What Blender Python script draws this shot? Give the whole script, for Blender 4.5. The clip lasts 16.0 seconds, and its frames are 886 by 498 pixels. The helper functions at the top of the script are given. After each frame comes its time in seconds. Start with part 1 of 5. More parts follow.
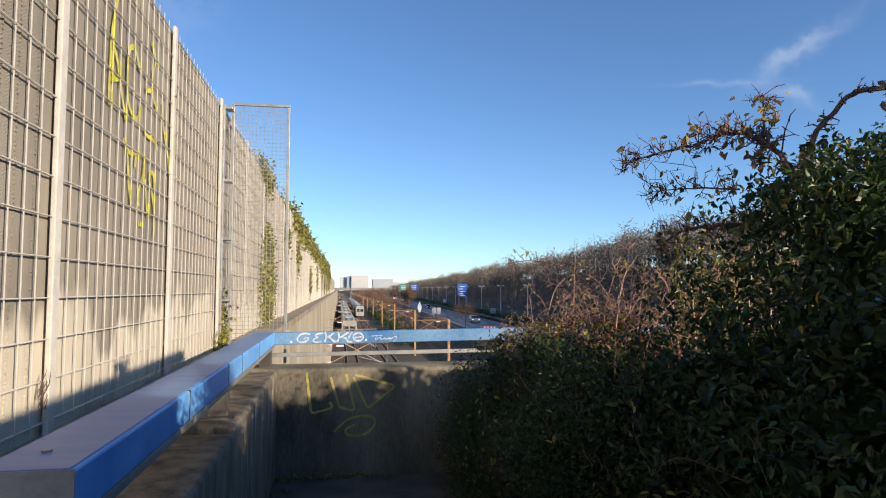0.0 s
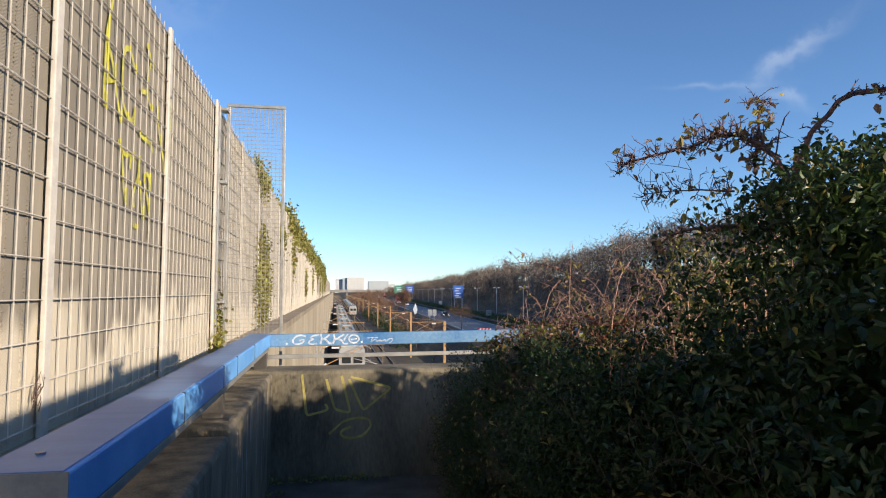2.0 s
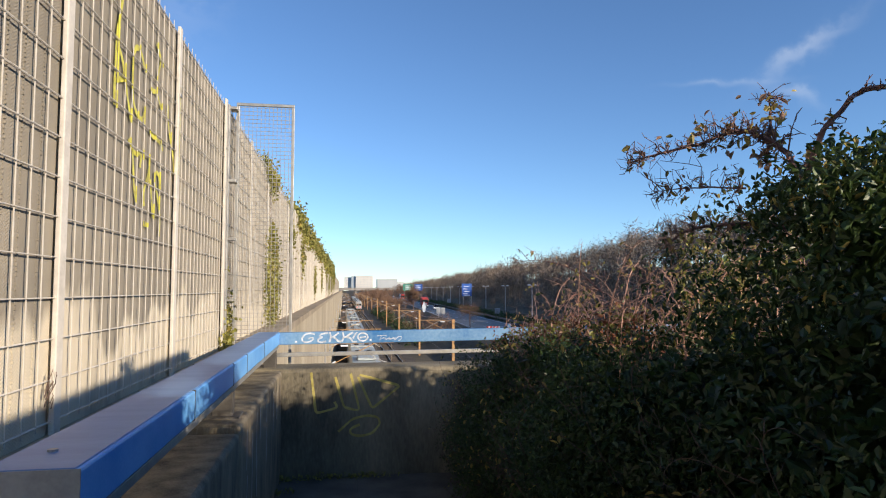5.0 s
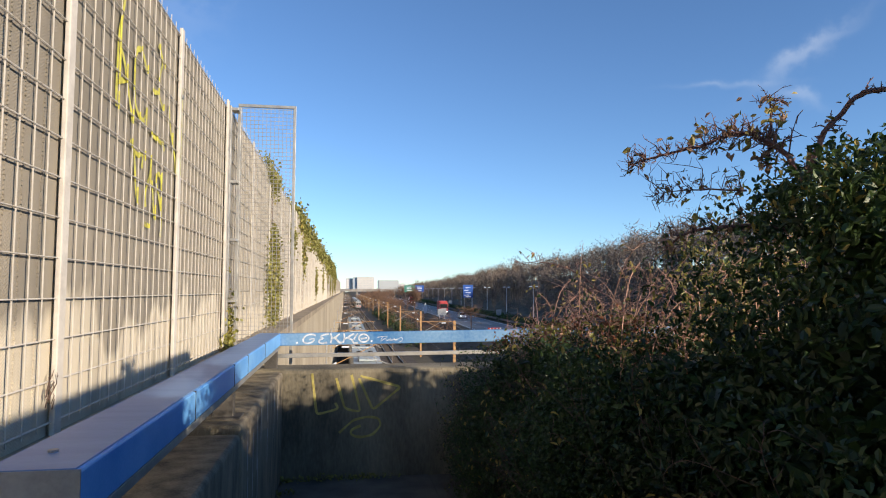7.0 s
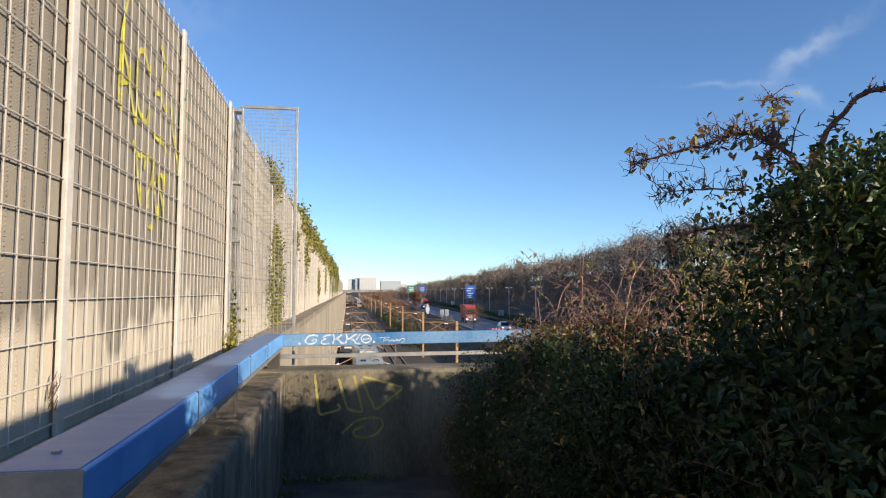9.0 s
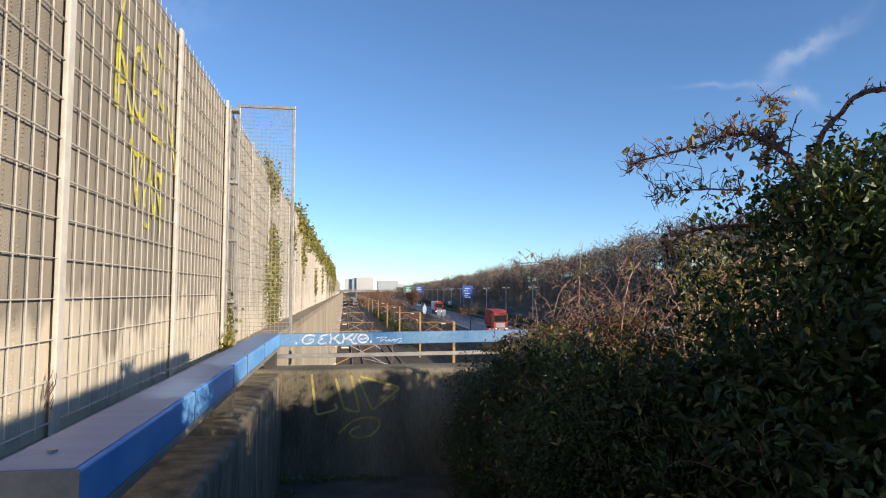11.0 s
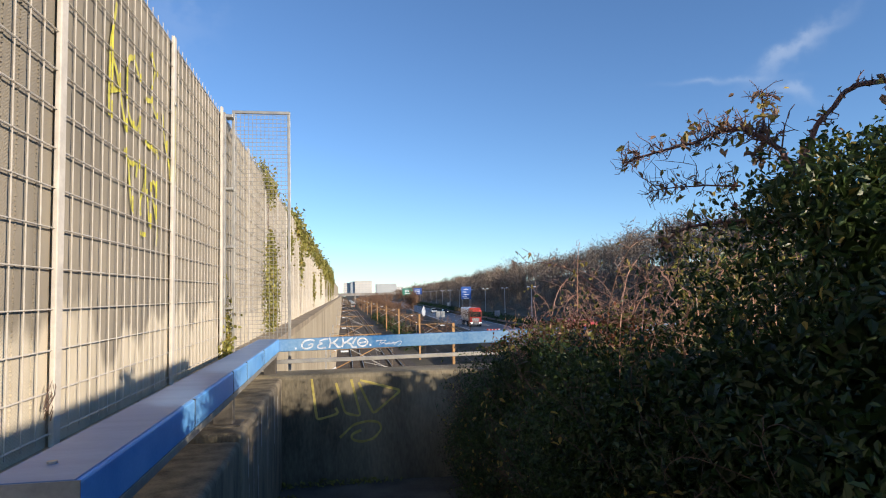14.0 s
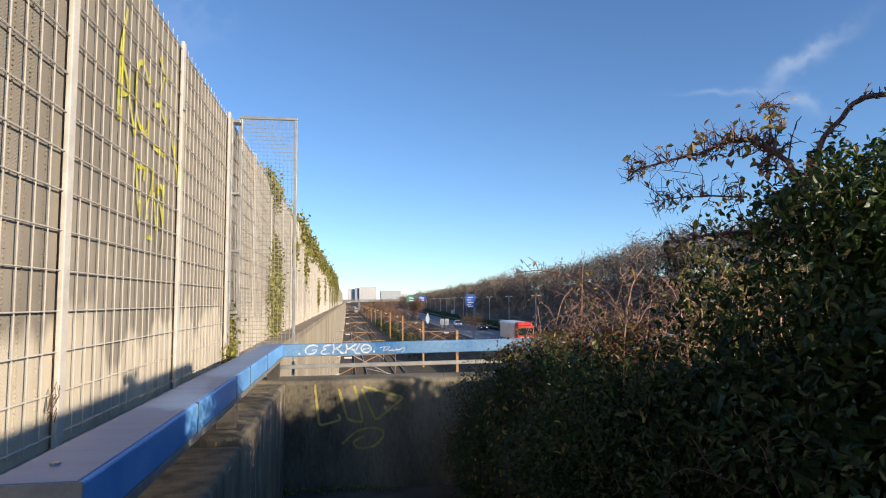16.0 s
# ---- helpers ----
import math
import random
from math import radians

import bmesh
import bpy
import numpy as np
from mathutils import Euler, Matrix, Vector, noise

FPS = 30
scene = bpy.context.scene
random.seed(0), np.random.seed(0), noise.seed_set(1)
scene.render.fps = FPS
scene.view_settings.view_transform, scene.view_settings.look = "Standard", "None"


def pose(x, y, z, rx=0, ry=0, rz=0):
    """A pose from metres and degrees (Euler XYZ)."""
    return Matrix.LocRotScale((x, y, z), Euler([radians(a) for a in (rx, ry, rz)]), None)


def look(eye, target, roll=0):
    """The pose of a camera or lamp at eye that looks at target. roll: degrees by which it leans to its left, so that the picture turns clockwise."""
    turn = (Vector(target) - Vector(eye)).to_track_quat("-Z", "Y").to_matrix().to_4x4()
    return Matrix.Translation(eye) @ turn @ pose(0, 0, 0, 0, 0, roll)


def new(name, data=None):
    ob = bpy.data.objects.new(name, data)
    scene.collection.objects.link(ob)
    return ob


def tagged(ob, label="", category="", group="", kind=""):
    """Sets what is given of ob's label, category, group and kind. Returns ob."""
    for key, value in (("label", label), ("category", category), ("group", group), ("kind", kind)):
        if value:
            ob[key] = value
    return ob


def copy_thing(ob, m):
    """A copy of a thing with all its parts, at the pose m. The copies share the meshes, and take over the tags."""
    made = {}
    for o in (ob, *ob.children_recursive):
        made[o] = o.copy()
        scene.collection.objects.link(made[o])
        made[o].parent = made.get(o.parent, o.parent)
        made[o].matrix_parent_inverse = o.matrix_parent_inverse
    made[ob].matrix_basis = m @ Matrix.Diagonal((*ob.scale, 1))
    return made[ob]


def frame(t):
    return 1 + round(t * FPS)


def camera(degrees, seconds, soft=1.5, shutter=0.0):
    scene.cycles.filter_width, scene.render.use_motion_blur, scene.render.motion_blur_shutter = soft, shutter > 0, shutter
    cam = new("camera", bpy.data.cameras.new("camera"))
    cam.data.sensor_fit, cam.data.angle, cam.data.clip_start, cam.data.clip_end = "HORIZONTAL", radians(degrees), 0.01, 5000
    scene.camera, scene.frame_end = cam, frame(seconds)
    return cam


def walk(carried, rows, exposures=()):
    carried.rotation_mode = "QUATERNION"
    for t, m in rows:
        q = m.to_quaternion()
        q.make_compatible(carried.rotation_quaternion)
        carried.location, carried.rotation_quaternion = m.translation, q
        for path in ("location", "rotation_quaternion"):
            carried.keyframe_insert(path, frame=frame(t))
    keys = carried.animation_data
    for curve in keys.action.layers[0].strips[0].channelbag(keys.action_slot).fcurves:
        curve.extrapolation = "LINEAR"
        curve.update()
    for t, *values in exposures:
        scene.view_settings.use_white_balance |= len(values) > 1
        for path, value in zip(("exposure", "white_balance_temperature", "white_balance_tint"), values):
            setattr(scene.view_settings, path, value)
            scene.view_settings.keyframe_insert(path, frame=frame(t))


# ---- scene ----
cam = camera(70.0, 16.0, soft=1.1)
PATH = [
    (0, (0.001, -0.002, 2.101), (0.323, 1.968, 2.227), 0.0),
    (0.5, (0.0, -0.001, 2.1), (0.321, 1.969, 2.226), -0.1),
    (1, (0.001, 0.0, 2.101), (0.318, 1.97, 2.227), -0.1),
    (1.5, (0.001, -0.003, 2.101), (0.328, 1.966, 2.23), -0.1),
    (2, (0.001, -0.002, 2.1), (0.336, 1.965, 2.232), -0.0),
    (2.5, (-0.001, -0.005, 2.1), (0.342, 1.96, 2.236), 0.0),
    (3, (0.0, -0.004, 2.099), (0.348, 1.961, 2.236), 0.0),
    (3.5, (0.0, -0.006, 2.099), (0.335, 1.961, 2.231), -0.0),
    (4, (0.0, -0.002, 2.101), (0.321, 1.968, 2.226), -0.1),
    (6.5, (0.002, 0.003, 2.099), (0.303, 1.976, 2.228), 0.1),
    (7, (0.003, 0.0, 2.101), (0.307, 1.972, 2.231), 0.1),
    (7.5, (0.002, 0.003, 2.099), (0.3, 1.976, 2.23), 0.1),
    (8, (0.005, -0.001, 2.101), (0.298, 1.973, 2.234), 0.1),
    (8.5, (0.002, 0.001, 2.1), (0.299, 1.974, 2.232), -0.0),
    (9, (0.004, 0.0, 2.1), (0.301, 1.974, 2.232), 0.0),
    (11.5, (0.003, 0.001, 2.098), (0.31, 1.973, 2.23), 0.1),
    (12, (0.003, 0.002, 2.098), (0.305, 1.975, 2.228), -0.0),
    (12.5, (0.003, 0.001, 2.099), (0.302, 1.974, 2.233), 0.1),
    (13, (0.004, 0.0, 2.1), (0.304, 1.973, 2.236), -0.0),
    (13.5, (0.004, 0.002, 2.099), (0.307, 1.974, 2.235), -0.6),
    (14, (0.006, 0.0, 2.1), (0.319, 1.97, 2.237), -1.2),
    (14.5, (0.004, -0.005, 2.099), (0.326, 1.964, 2.246), -0.8),
    (15, (0.005, 0.0, 2.098), (0.321, 1.968, 2.254), -0.5),
    (15.5, (0.004, -0.002, 2.099), (0.311, 1.968, 2.259), -0.5),
    (16, (0.005, -0.002, 2.098), (0.303, 1.969, 2.259), -0.4),
]
walk(cam, [(t, look(eye, target, roll)) for t, eye, target, roll in PATH])

# ---- world, sun, exposure ----
SUN_WAY = Vector((1.0, -1.03, 0.395)).normalized()      # towards the sun: low, behind the camera and to the right
sun_elev = math.asin(SUN_WAY.z)
sun_azim = math.atan2(SUN_WAY.x, SUN_WAY.y)
world = bpy.data.worlds.new("world")
scene.world = world
world.use_nodes = True
wn, wl = world.node_tree.nodes, world.node_tree.links
sky = wn.new("ShaderNodeTexSky")
sky.sky_type, sky.sun_disc = "NISHITA", False
sky.sun_elevation, sky.sun_rotation = sun_elev, sun_azim
sky.air_density, sky.dust_density, sky.ozone_density = 0.82, 0.0, 3.0
tint = wn.new("ShaderNodeMix")
tint.data_type, tint.blend_type = "RGBA", "MULTIPLY"
tint.inputs[0].default_value = 1.0
tint.inputs[7].default_value = (0.87, 0.99, 1.12, 1)
wl.new(sky.outputs[0], tint.inputs[6])
sat = wn.new("ShaderNodeHueSaturation")
sat.inputs["Saturation"].default_value = 1.0
wl.new(tint.outputs[2], sat.inputs["Color"])
# thin cirrus: three feathered wisps, broken up by noise
wtc = wn.new("ShaderNodeTexCoord")
warp = wn.new("ShaderNodeTexNoise")
warp.inputs["Scale"].default_value, warp.inputs["Detail"].default_value = 26.0, 10
wl.new(wtc.outputs["Generated"], warp.inputs[0])


def wnode(op, a, b=None, c=None):
    n = wn.new("ShaderNodeMath")
    n.operation = op
    for i, q in enumerate((a, b, c)):
        if q is None:
            continue
        if isinstance(q, (int, float)):
            n.inputs[i].default_value = q
        else:
            wl.new(q, n.inputs[i])
    return n.outputs[0]


def wdot(v):
    n = wn.new("ShaderNodeVectorMath")
    n.operation = "DOT_PRODUCT"
    wl.new(wtc.outputs["Generated"], n.inputs[0])
    n.inputs[1].default_value = v
    return n.outputs["Value"]


def wisp(center, along, half_long, half_wide, strength):
    c = Vector(center).normalized()
    a = Vector(along)
    a = (a - c * a.dot(c)).normalized()
    b = c.cross(a)
    u = wnode("DIVIDE", wdot(a), half_long)
    v = wnode("DIVIDE", wnode("ADD", wdot(b), wnode("MULTIPLY_ADD", warp.outputs[0], half_wide * 4.4, -half_wide * 2.2)), half_wide)
    r2 = wnode("ADD", wnode("MULTIPLY", u, u), wnode("MULTIPLY", v, v))
    ahead = wnode("GREATER_THAN", wdot(c), 0.5)
    g = wnode("MULTIPLY", wnode("EXPONENT", wnode("MULTIPLY", r2, -1.6)), ahead)
    return wnode("MULTIPLY", g, wnode("MULTIPLY", wnode("MULTIPLY_ADD", warp.outputs[0], 1.6, -0.25), strength))


cirrus = wnode("ADD", wnode("ADD", wisp((0.6005, 0.7351, 0.3147), (0.0309, -0.0384, 0.0258), 0.075, 0.014, 0.36), wisp((0.5298, 0.7975, 0.2884), (0.0470, -0.0313, -0.0053), 0.075, 0.005, 0.22)), wisp((0.5990, 0.7573, 0.2602), (0.0199, -0.0118, -0.0126), 0.04, 0.012, 0.25))
cirrus = wnode("ADD", cirrus, wisp((-0.2242, 0.8952, 0.385), (0.0495, 0.0196, -0.0209), 0.06, 0.05, 0.13))
veil = wn.new("ShaderNodeMix")
veil.data_type = "RGBA"
veil.clamp_factor = True
wl.new(cirrus, veil.inputs[0])
wl.new(sat.outputs[0], veil.inputs[6])
veil.inputs[7].default_value = (5.2, 5.5, 6.0, 1)
wl.new(veil.outputs[2], wn["Background"].inputs[0])
wn["Background"].inputs[1].default_value = 0.107

lamp = bpy.data.lights.new("sun", "SUN")
lamp.energy, lamp.angle, lamp.color = 4.5, radians(0.5), (1.0, 0.84, 0.645)
sun = new("sun", lamp)
sun.matrix_world = look((0, 0, 60), Vector((0, 0, 60)) - SUN_WAY)
scene.view_settings.exposure = 0.7


# ---- materials ----
def mat(name, dark, light, scale=4.0, rough=0.8, bump=0.2, metal=0.0, fine=60.0, stretch=(1, 1, 1), spec=0.5, leafy=0.0, vary=0.0, placed=False):
    """Two-scale noise colour between dark and light, with grain relief; sizes in 1/m."""
    m = bpy.data.materials.new(name)
    m.use_nodes = True
    n, l = m.node_tree.nodes, m.node_tree.links
    bsdf = n["Principled BSDF"]
    tc = n.new("ShaderNodeTexCoord")
    mp = n.new("ShaderNodeMapping")
    mp.inputs["Scale"].default_value = stretch
    where = n.new("ShaderNodeNewGeometry").outputs["Position"] if placed else tc.outputs["Object"]
    l.new(where, mp.inputs[0])
    big, small = n.new("ShaderNodeTexNoise"), n.new("ShaderNodeTexNoise")
    big.inputs["Scale"].default_value, big.inputs["Detail"].default_value = scale, 6
    small.inputs["Scale"].default_value, small.inputs["Detail"].default_value = fine, 3
    l.new(mp.outputs[0], big.inputs[0])
    l.new(mp.outputs[0], small.inputs[0])
    add = n.new("ShaderNodeMath")
    add.operation = "MULTIPLY_ADD"
    l.new(small.outputs[0], add.inputs[0])
    add.inputs[1].default_value = 0.35
    l.new(big.outputs[0], add.inputs[2])
    ramp = n.new("ShaderNodeValToRGB")
    ramp.color_ramp.elements[0].position, ramp.color_ramp.elements[1].position = 0.45, 0.9
    ramp.color_ramp.elements[0].color, ramp.color_ramp.elements[1].color = (*dark, 1), (*light, 1)
    l.new(add.outputs[0], ramp.inputs[0])
    col = ramp.outputs[0]
    if vary:
        geo = n.new("ShaderNodeNewGeometry")
        hsv = n.new("ShaderNodeHueSaturation")
        mr = n.new("ShaderNodeMapRange")
        mr.inputs[3].default_value, mr.inputs[4].default_value = 1 - vary, 1 + vary
        l.new(geo.outputs["Random Per Island"], mr.inputs[0])
        l.new(mr.outputs[0], hsv.inputs["Value"])
        l.new(col, hsv.inputs["Color"])
        col = hsv.outputs[0]
    l.new(col, bsdf.inputs["Base Color"])
    bsdf.inputs["Roughness"].default_value = rough
    bsdf.inputs["Metallic"].default_value = metal
    bsdf.inputs["Specular IOR Level"].default_value = spec
    if bump:
        bp = n.new("ShaderNodeBump")
        bp.inputs["Strength"].default_value, bp.inputs["Distance"].default_value = bump, 0.02
        l.new(add.outputs[0], bp.inputs["Height"])
        l.new(bp.outputs[0], bsdf.inputs["Normal"])
    if leafy:
        tr = n.new("ShaderNodeBsdfTranslucent")
        mx = n.new("ShaderNodeMixShader")
        mx.inputs[0].default_value = leafy
        l.new(col, tr.inputs[0])
        l.new(bsdf.outputs[0], mx.inputs[1])
        l.new(tr.outputs[0], mx.inputs[2])
        l.new(mx.outputs[0], n["Material Output"].inputs[0])
    return m


def glow(name, color, strength):
    m = bpy.data.materials.new(name)
    m.use_nodes = True
    b = m.node_tree.nodes["Principled BSDF"]
    b.inputs["Base Color"].default_value = (*color, 1)
    b.inputs["Emission Color"].default_value = (*color, 1)
    b.inputs["Emission Strength"].default_value = strength
    return m


M_BARRIER = mat("barrier_concrete", (0.19, 0.171, 0.139), (0.35, 0.31, 0.246), 0.9, 0.9, 0.55, fine=130, placed=True)
def stained(m, low, high, pale, amount, bays, streaks):
    """Mix a paler washed film into a material: below an uneven tide line, and on some bays along the wall."""
    n, l = m.node_tree.nodes, m.node_tree.links
    bsdf = n["Principled BSDF"]
    src = bsdf.inputs["Base Color"].links[0].from_socket
    geo, sep = n.new("ShaderNodeNewGeometry"), n.new("ShaderNodeSeparateXYZ")
    l.new(geo.outputs["Position"], sep.inputs[0])
    nz = n.new("ShaderNodeTexNoise")
    nz.inputs["Scale"].default_value, nz.inputs["Detail"].default_value = 1.0, 5
    mp = n.new("ShaderNodeMapping")
    mp.inputs["Scale"].default_value = (2.2, 2.2, 0.45)
    l.new(geo.outputs["Position"], mp.inputs[0])
    l.new(mp.outputs[0], nz.inputs[0])
    shift = n.new("ShaderNodeMath")
    shift.operation = "MULTIPLY_ADD"
    shift.inputs[1].default_value, shift.inputs[2].default_value = 1.5, -0.75
    l.new(nz.outputs[0], shift.inputs[0])
    zz = n.new("ShaderNodeMath")
    zz.operation = "ADD"
    l.new(sep.outputs[2], zz.inputs[0])
    l.new(shift.outputs[0], zz.inputs[1])
    tide = n.new("ShaderNodeMapRange")
    tide.inputs[1].default_value, tide.inputs[2].default_value, tide.inputs[3].default_value, tide.inputs[4].default_value = low, high, 1.0, 0.0
    l.new(zz.outputs[0], tide.inputs[0])
    yy = n.new("ShaderNodeMath")
    yy.operation = "ADD"
    l.new(sep.outputs[1], yy.inputs[0])
    l.new(shift.outputs[0], yy.inputs[1])
    bay = n.new("ShaderNodeMapRange")
    bay.inputs[1].default_value, bay.inputs[2].default_value, bay.inputs[3].default_value, bay.inputs[4].default_value = bays[0], bays[1], 0.0, 0.3
    l.new(yy.outputs[0], bay.inputs[0])
    top = n.new("ShaderNodeMath")
    top.operation = "MAXIMUM"
    l.new(tide.outputs[0], top.inputs[0])
    l.new(bay.outputs[0], top.inputs[1])
    fac = n.new("ShaderNodeMath")
    fac.operation = "MULTIPLY"
    fac.inputs[1].default_value = amount
    l.new(top.outputs[0], fac.inputs[0])
    mix = n.new("ShaderNodeMix")
    mix.data_type = "RGBA"
    l.new(fac.outputs[0], mix.inputs[0])
    l.new(src, mix.inputs[6])
    mix.inputs[7].default_value = (*pale, 1)
    # rain streaks down the face
    m2 = n.new("ShaderNodeMapping")
    m2.inputs["Scale"].default_value = (4.0, 4.0, 0.35)
    l.new(geo.outputs["Position"], m2.inputs[0])
    run = n.new("ShaderNodeTexNoise")
    run.inputs["Scale"].default_value, run.inputs["Detail"].default_value = 1.3, 6
    l.new(m2.outputs[0], run.inputs[0])
    rr = n.new("ShaderNodeMapRange")
    rr.inputs[1].default_value, rr.inputs[2].default_value, rr.inputs[3].default_value, rr.inputs[4].default_value = 0.5, 0.72, 0.0, streaks
    l.new(run.outputs[0], rr.inputs[0])
    dirt = n.new("ShaderNodeMix")
    dirt.data_type = "RGBA"
    l.new(rr.outputs[0], dirt.inputs[0])
    l.new(mix.outputs[2], dirt.inputs[6])
    dirt.inputs[7].default_value = (0.13, 0.115, 0.095, 1)
    l.new(dirt.outputs[2], bsdf.inputs["Base Color"])


stained(M_BARRIER, 1.86, 1.98, (0.61, 0.545, 0.43), 0.9, (5.2, 8.5), 0.5)


def ribbed(m, pitch, sway, depth, shade):
    """Fine zigzag ribs pressed into a face that runs along y: relief and a slightly darker groove."""
    n, l = m.node_tree.nodes, m.node_tree.links
    bsdf = n["Principled BSDF"]
    geo, sep = n.new("ShaderNodeNewGeometry"), n.new("ShaderNodeSeparateXYZ")
    l.new(geo.outputs["Position"], sep.inputs[0])

    def op(kind, a, b=None, c=None):
        k = n.new("ShaderNodeMath")
        k.operation = kind
        for i, q in enumerate((a, b, c)):
            if isinstance(q, (int, float)):
                k.inputs[i].default_value = q
            elif q is not None:
                l.new(q, k.inputs[i])
        return k.outputs[0]

    bend = op("MULTIPLY", op("PINGPONG", sep.outputs[1], sway), 2 * math.pi / pitch * 0.7)
    rib = op("SINE", op("MULTIPLY_ADD", sep.outputs[2], 2 * math.pi / pitch, bend))
    patch = n.new("ShaderNodeTexNoise")
    patch.inputs["Scale"].default_value, patch.inputs["Detail"].default_value = 1.4, 4
    l.new(geo.outputs["Position"], patch.inputs[0])
    strong = n.new("ShaderNodeMapRange")
    strong.inputs[1].default_value, strong.inputs[2].default_value, strong.inputs[3].default_value, strong.inputs[4].default_value = 0.35, 0.65, 0.35, 1.0
    l.new(patch.outputs[0], strong.inputs[0])
    groove = op("MULTIPLY", op("MULTIPLY_ADD", rib, -0.5, 0.5), op("MULTIPLY", strong.outputs[0], shade))
    mix = n.new("ShaderNodeMix")
    mix.data_type = "RGBA"
    l.new(groove, mix.inputs[0])
    l.new(bsdf.inputs["Base Color"].links[0].from_socket, mix.inputs[6])
    mix.inputs[7].default_value = (0.10, 0.09, 0.075, 1)
    l.new(mix.outputs[2], bsdf.inputs["Base Color"])
    bp = n.new("ShaderNodeBump")
    bp.inputs["Strength"].default_value, bp.inputs["Distance"].default_value = depth, 0.004
    l.new(rib, bp.inputs["Height"])
    l.new(bsdf.inputs["Normal"].links[0].from_socket, bp.inputs["Normal"])
    l.new(bp.outputs[0], bsdf.inputs["Normal"])


ribbed(M_BARRIER, 0.017, 0.03, 0.25, 0.18)
M_COPING = mat("dirty_coping_concrete", (0.19, 0.155, 0.11), (0.34, 0.285, 0.215), 1.5, 0.9, 0.4, placed=True)
M_WALL = mat("retaining_concrete", (0.265, 0.225, 0.16), (0.45, 0.39, 0.29), 0.5, 0.9, 0.25, stretch=(1, 1, 0.45), fine=25, placed=True)
stained(M_WALL, -6.0, -2.0, (0.54, 0.475, 0.36), 0.35, (900, 950), 0.45)
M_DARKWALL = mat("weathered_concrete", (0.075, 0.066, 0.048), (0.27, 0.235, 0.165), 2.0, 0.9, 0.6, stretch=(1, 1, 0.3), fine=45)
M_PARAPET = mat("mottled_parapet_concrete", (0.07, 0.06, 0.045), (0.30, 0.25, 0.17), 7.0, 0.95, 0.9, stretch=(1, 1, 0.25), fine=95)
M_LIME = mat("lime_streak", (0.38, 0.38, 0.37), (0.62, 0.61, 0.58), 30, 0.9, 0.1)
M_FLOOR = mat("pit_floor", (0.05, 0.05, 0.045), (0.15, 0.14, 0.12), 2.5, 0.9, 0.6)
M_GALV = mat("galvanised_steel", (0.29, 0.285, 0.27), (0.44, 0.43, 0.40), 9.0, 0.5, 0.05, 0.6)
M_MESH = mat("dull_zinc_wire", (0.44, 0.41, 0.365), (0.60, 0.56, 0.50), 9.0, 0.6, 0.05, 0.0)
M_BLUE = mat("blue_paint", (0.085, 0.30, 0.70), (0.19, 0.45, 0.82), 4.0, 0.42, 0.05, fine=90)
M_BLUEWORN = mat("worn_blue_paint", (0.012, 0.12, 0.33), (0.22, 0.37, 0.53), 1.1, 0.5, 0.05, fine=30)
# rail top: the cool sky light on it is put into this colour
M_BLUETOP = mat("skylit_top_paint", (0.10, 0.20, 0.41), (0.165, 0.29, 0.52), 3.0, 0.4, 0.05, stretch=(0.5, 2.5, 1))
# weathered steel, darkened further for the shade on the rail brackets
M_STEEL = mat("weathered_shaded_steel", (0.045, 0.042, 0.04), (0.11, 0.10, 0.09), 6.0, 0.6, 0.2, 0.2)
M_ZINC = mat("zinc_strip", (0.22, 0.22, 0.22), (0.40, 0.39, 0.37), 8.0, 0.5, 0.1, 0.3)
M_WHITE = mat("white_spray_paint", (0.46, 0.53, 0.63), (0.74, 0.77, 0.80), 20, 0.6, 0.0)
M_WHITE_TAG = mat("white_tag_paint", (0.46, 0.53, 0.63), (0.74, 0.77, 0.80), 20, 0.6, 0.0)
M_YELLOW = mat("yellow_spray_paint", (0.46, 0.43, 0.07), (0.68, 0.64, 0.09), 12, 0.6, 0.0)
M_OCHRE = mat("ochre_spray_paint", (0.33, 0.28, 0.07), (0.50, 0.43, 0.14), 12, 0.8, 0.0)


def sprayed(m, low, high, scale):
    """Thin paint: patches of bare ground show through the film."""
    n, l = m.node_tree.nodes, m.node_tree.links
    geo, nz, mr = n.new("ShaderNodeNewGeometry"), n.new("ShaderNodeTexNoise"), n.new("ShaderNodeMapRange")
    nz.inputs["Scale"].default_value, nz.inputs["Detail"].default_value = scale, 8
    l.new(geo.outputs["Position"], nz.inputs[0])
    mr.inputs[1].default_value, mr.inputs[2].default_value, mr.inputs[3].default_value, mr.inputs[4].default_value = 0.32, 0.62, low, high
    l.new(nz.outputs[0], mr.inputs[0])
    l.new(mr.outputs[0], n["Principled BSDF"].inputs["Alpha"])


sprayed(M_YELLOW, 0.4, 1.0, 9.0)
sprayed(M_OCHRE, 0.75, 1.0, 14.0)
sprayed(M_WHITE_TAG, 0.55, 1.0, 25.0)
M_GROUND = mat("rough_ground", (0.035, 0.035, 0.022), (0.11, 0.09, 0.055), 0.25, 0.95, 0.4, fine=3)
M_BALLAST = mat("ballast", (0.035, 0.028, 0.022), (0.10, 0.08, 0.065), 0.6, 0.95, 0.6, fine=9)
M_RAIL = mat("worn_rail_steel", (0.20, 0.17, 0.14), (0.42, 0.38, 0.33), 2, 0.35, 0.0, 0.7)
M_ASPHALT = mat("motorway_asphalt", (0.17, 0.17, 0.17), (0.26, 0.255, 0.25), 0.3, 0.85, 0.2, fine=4)
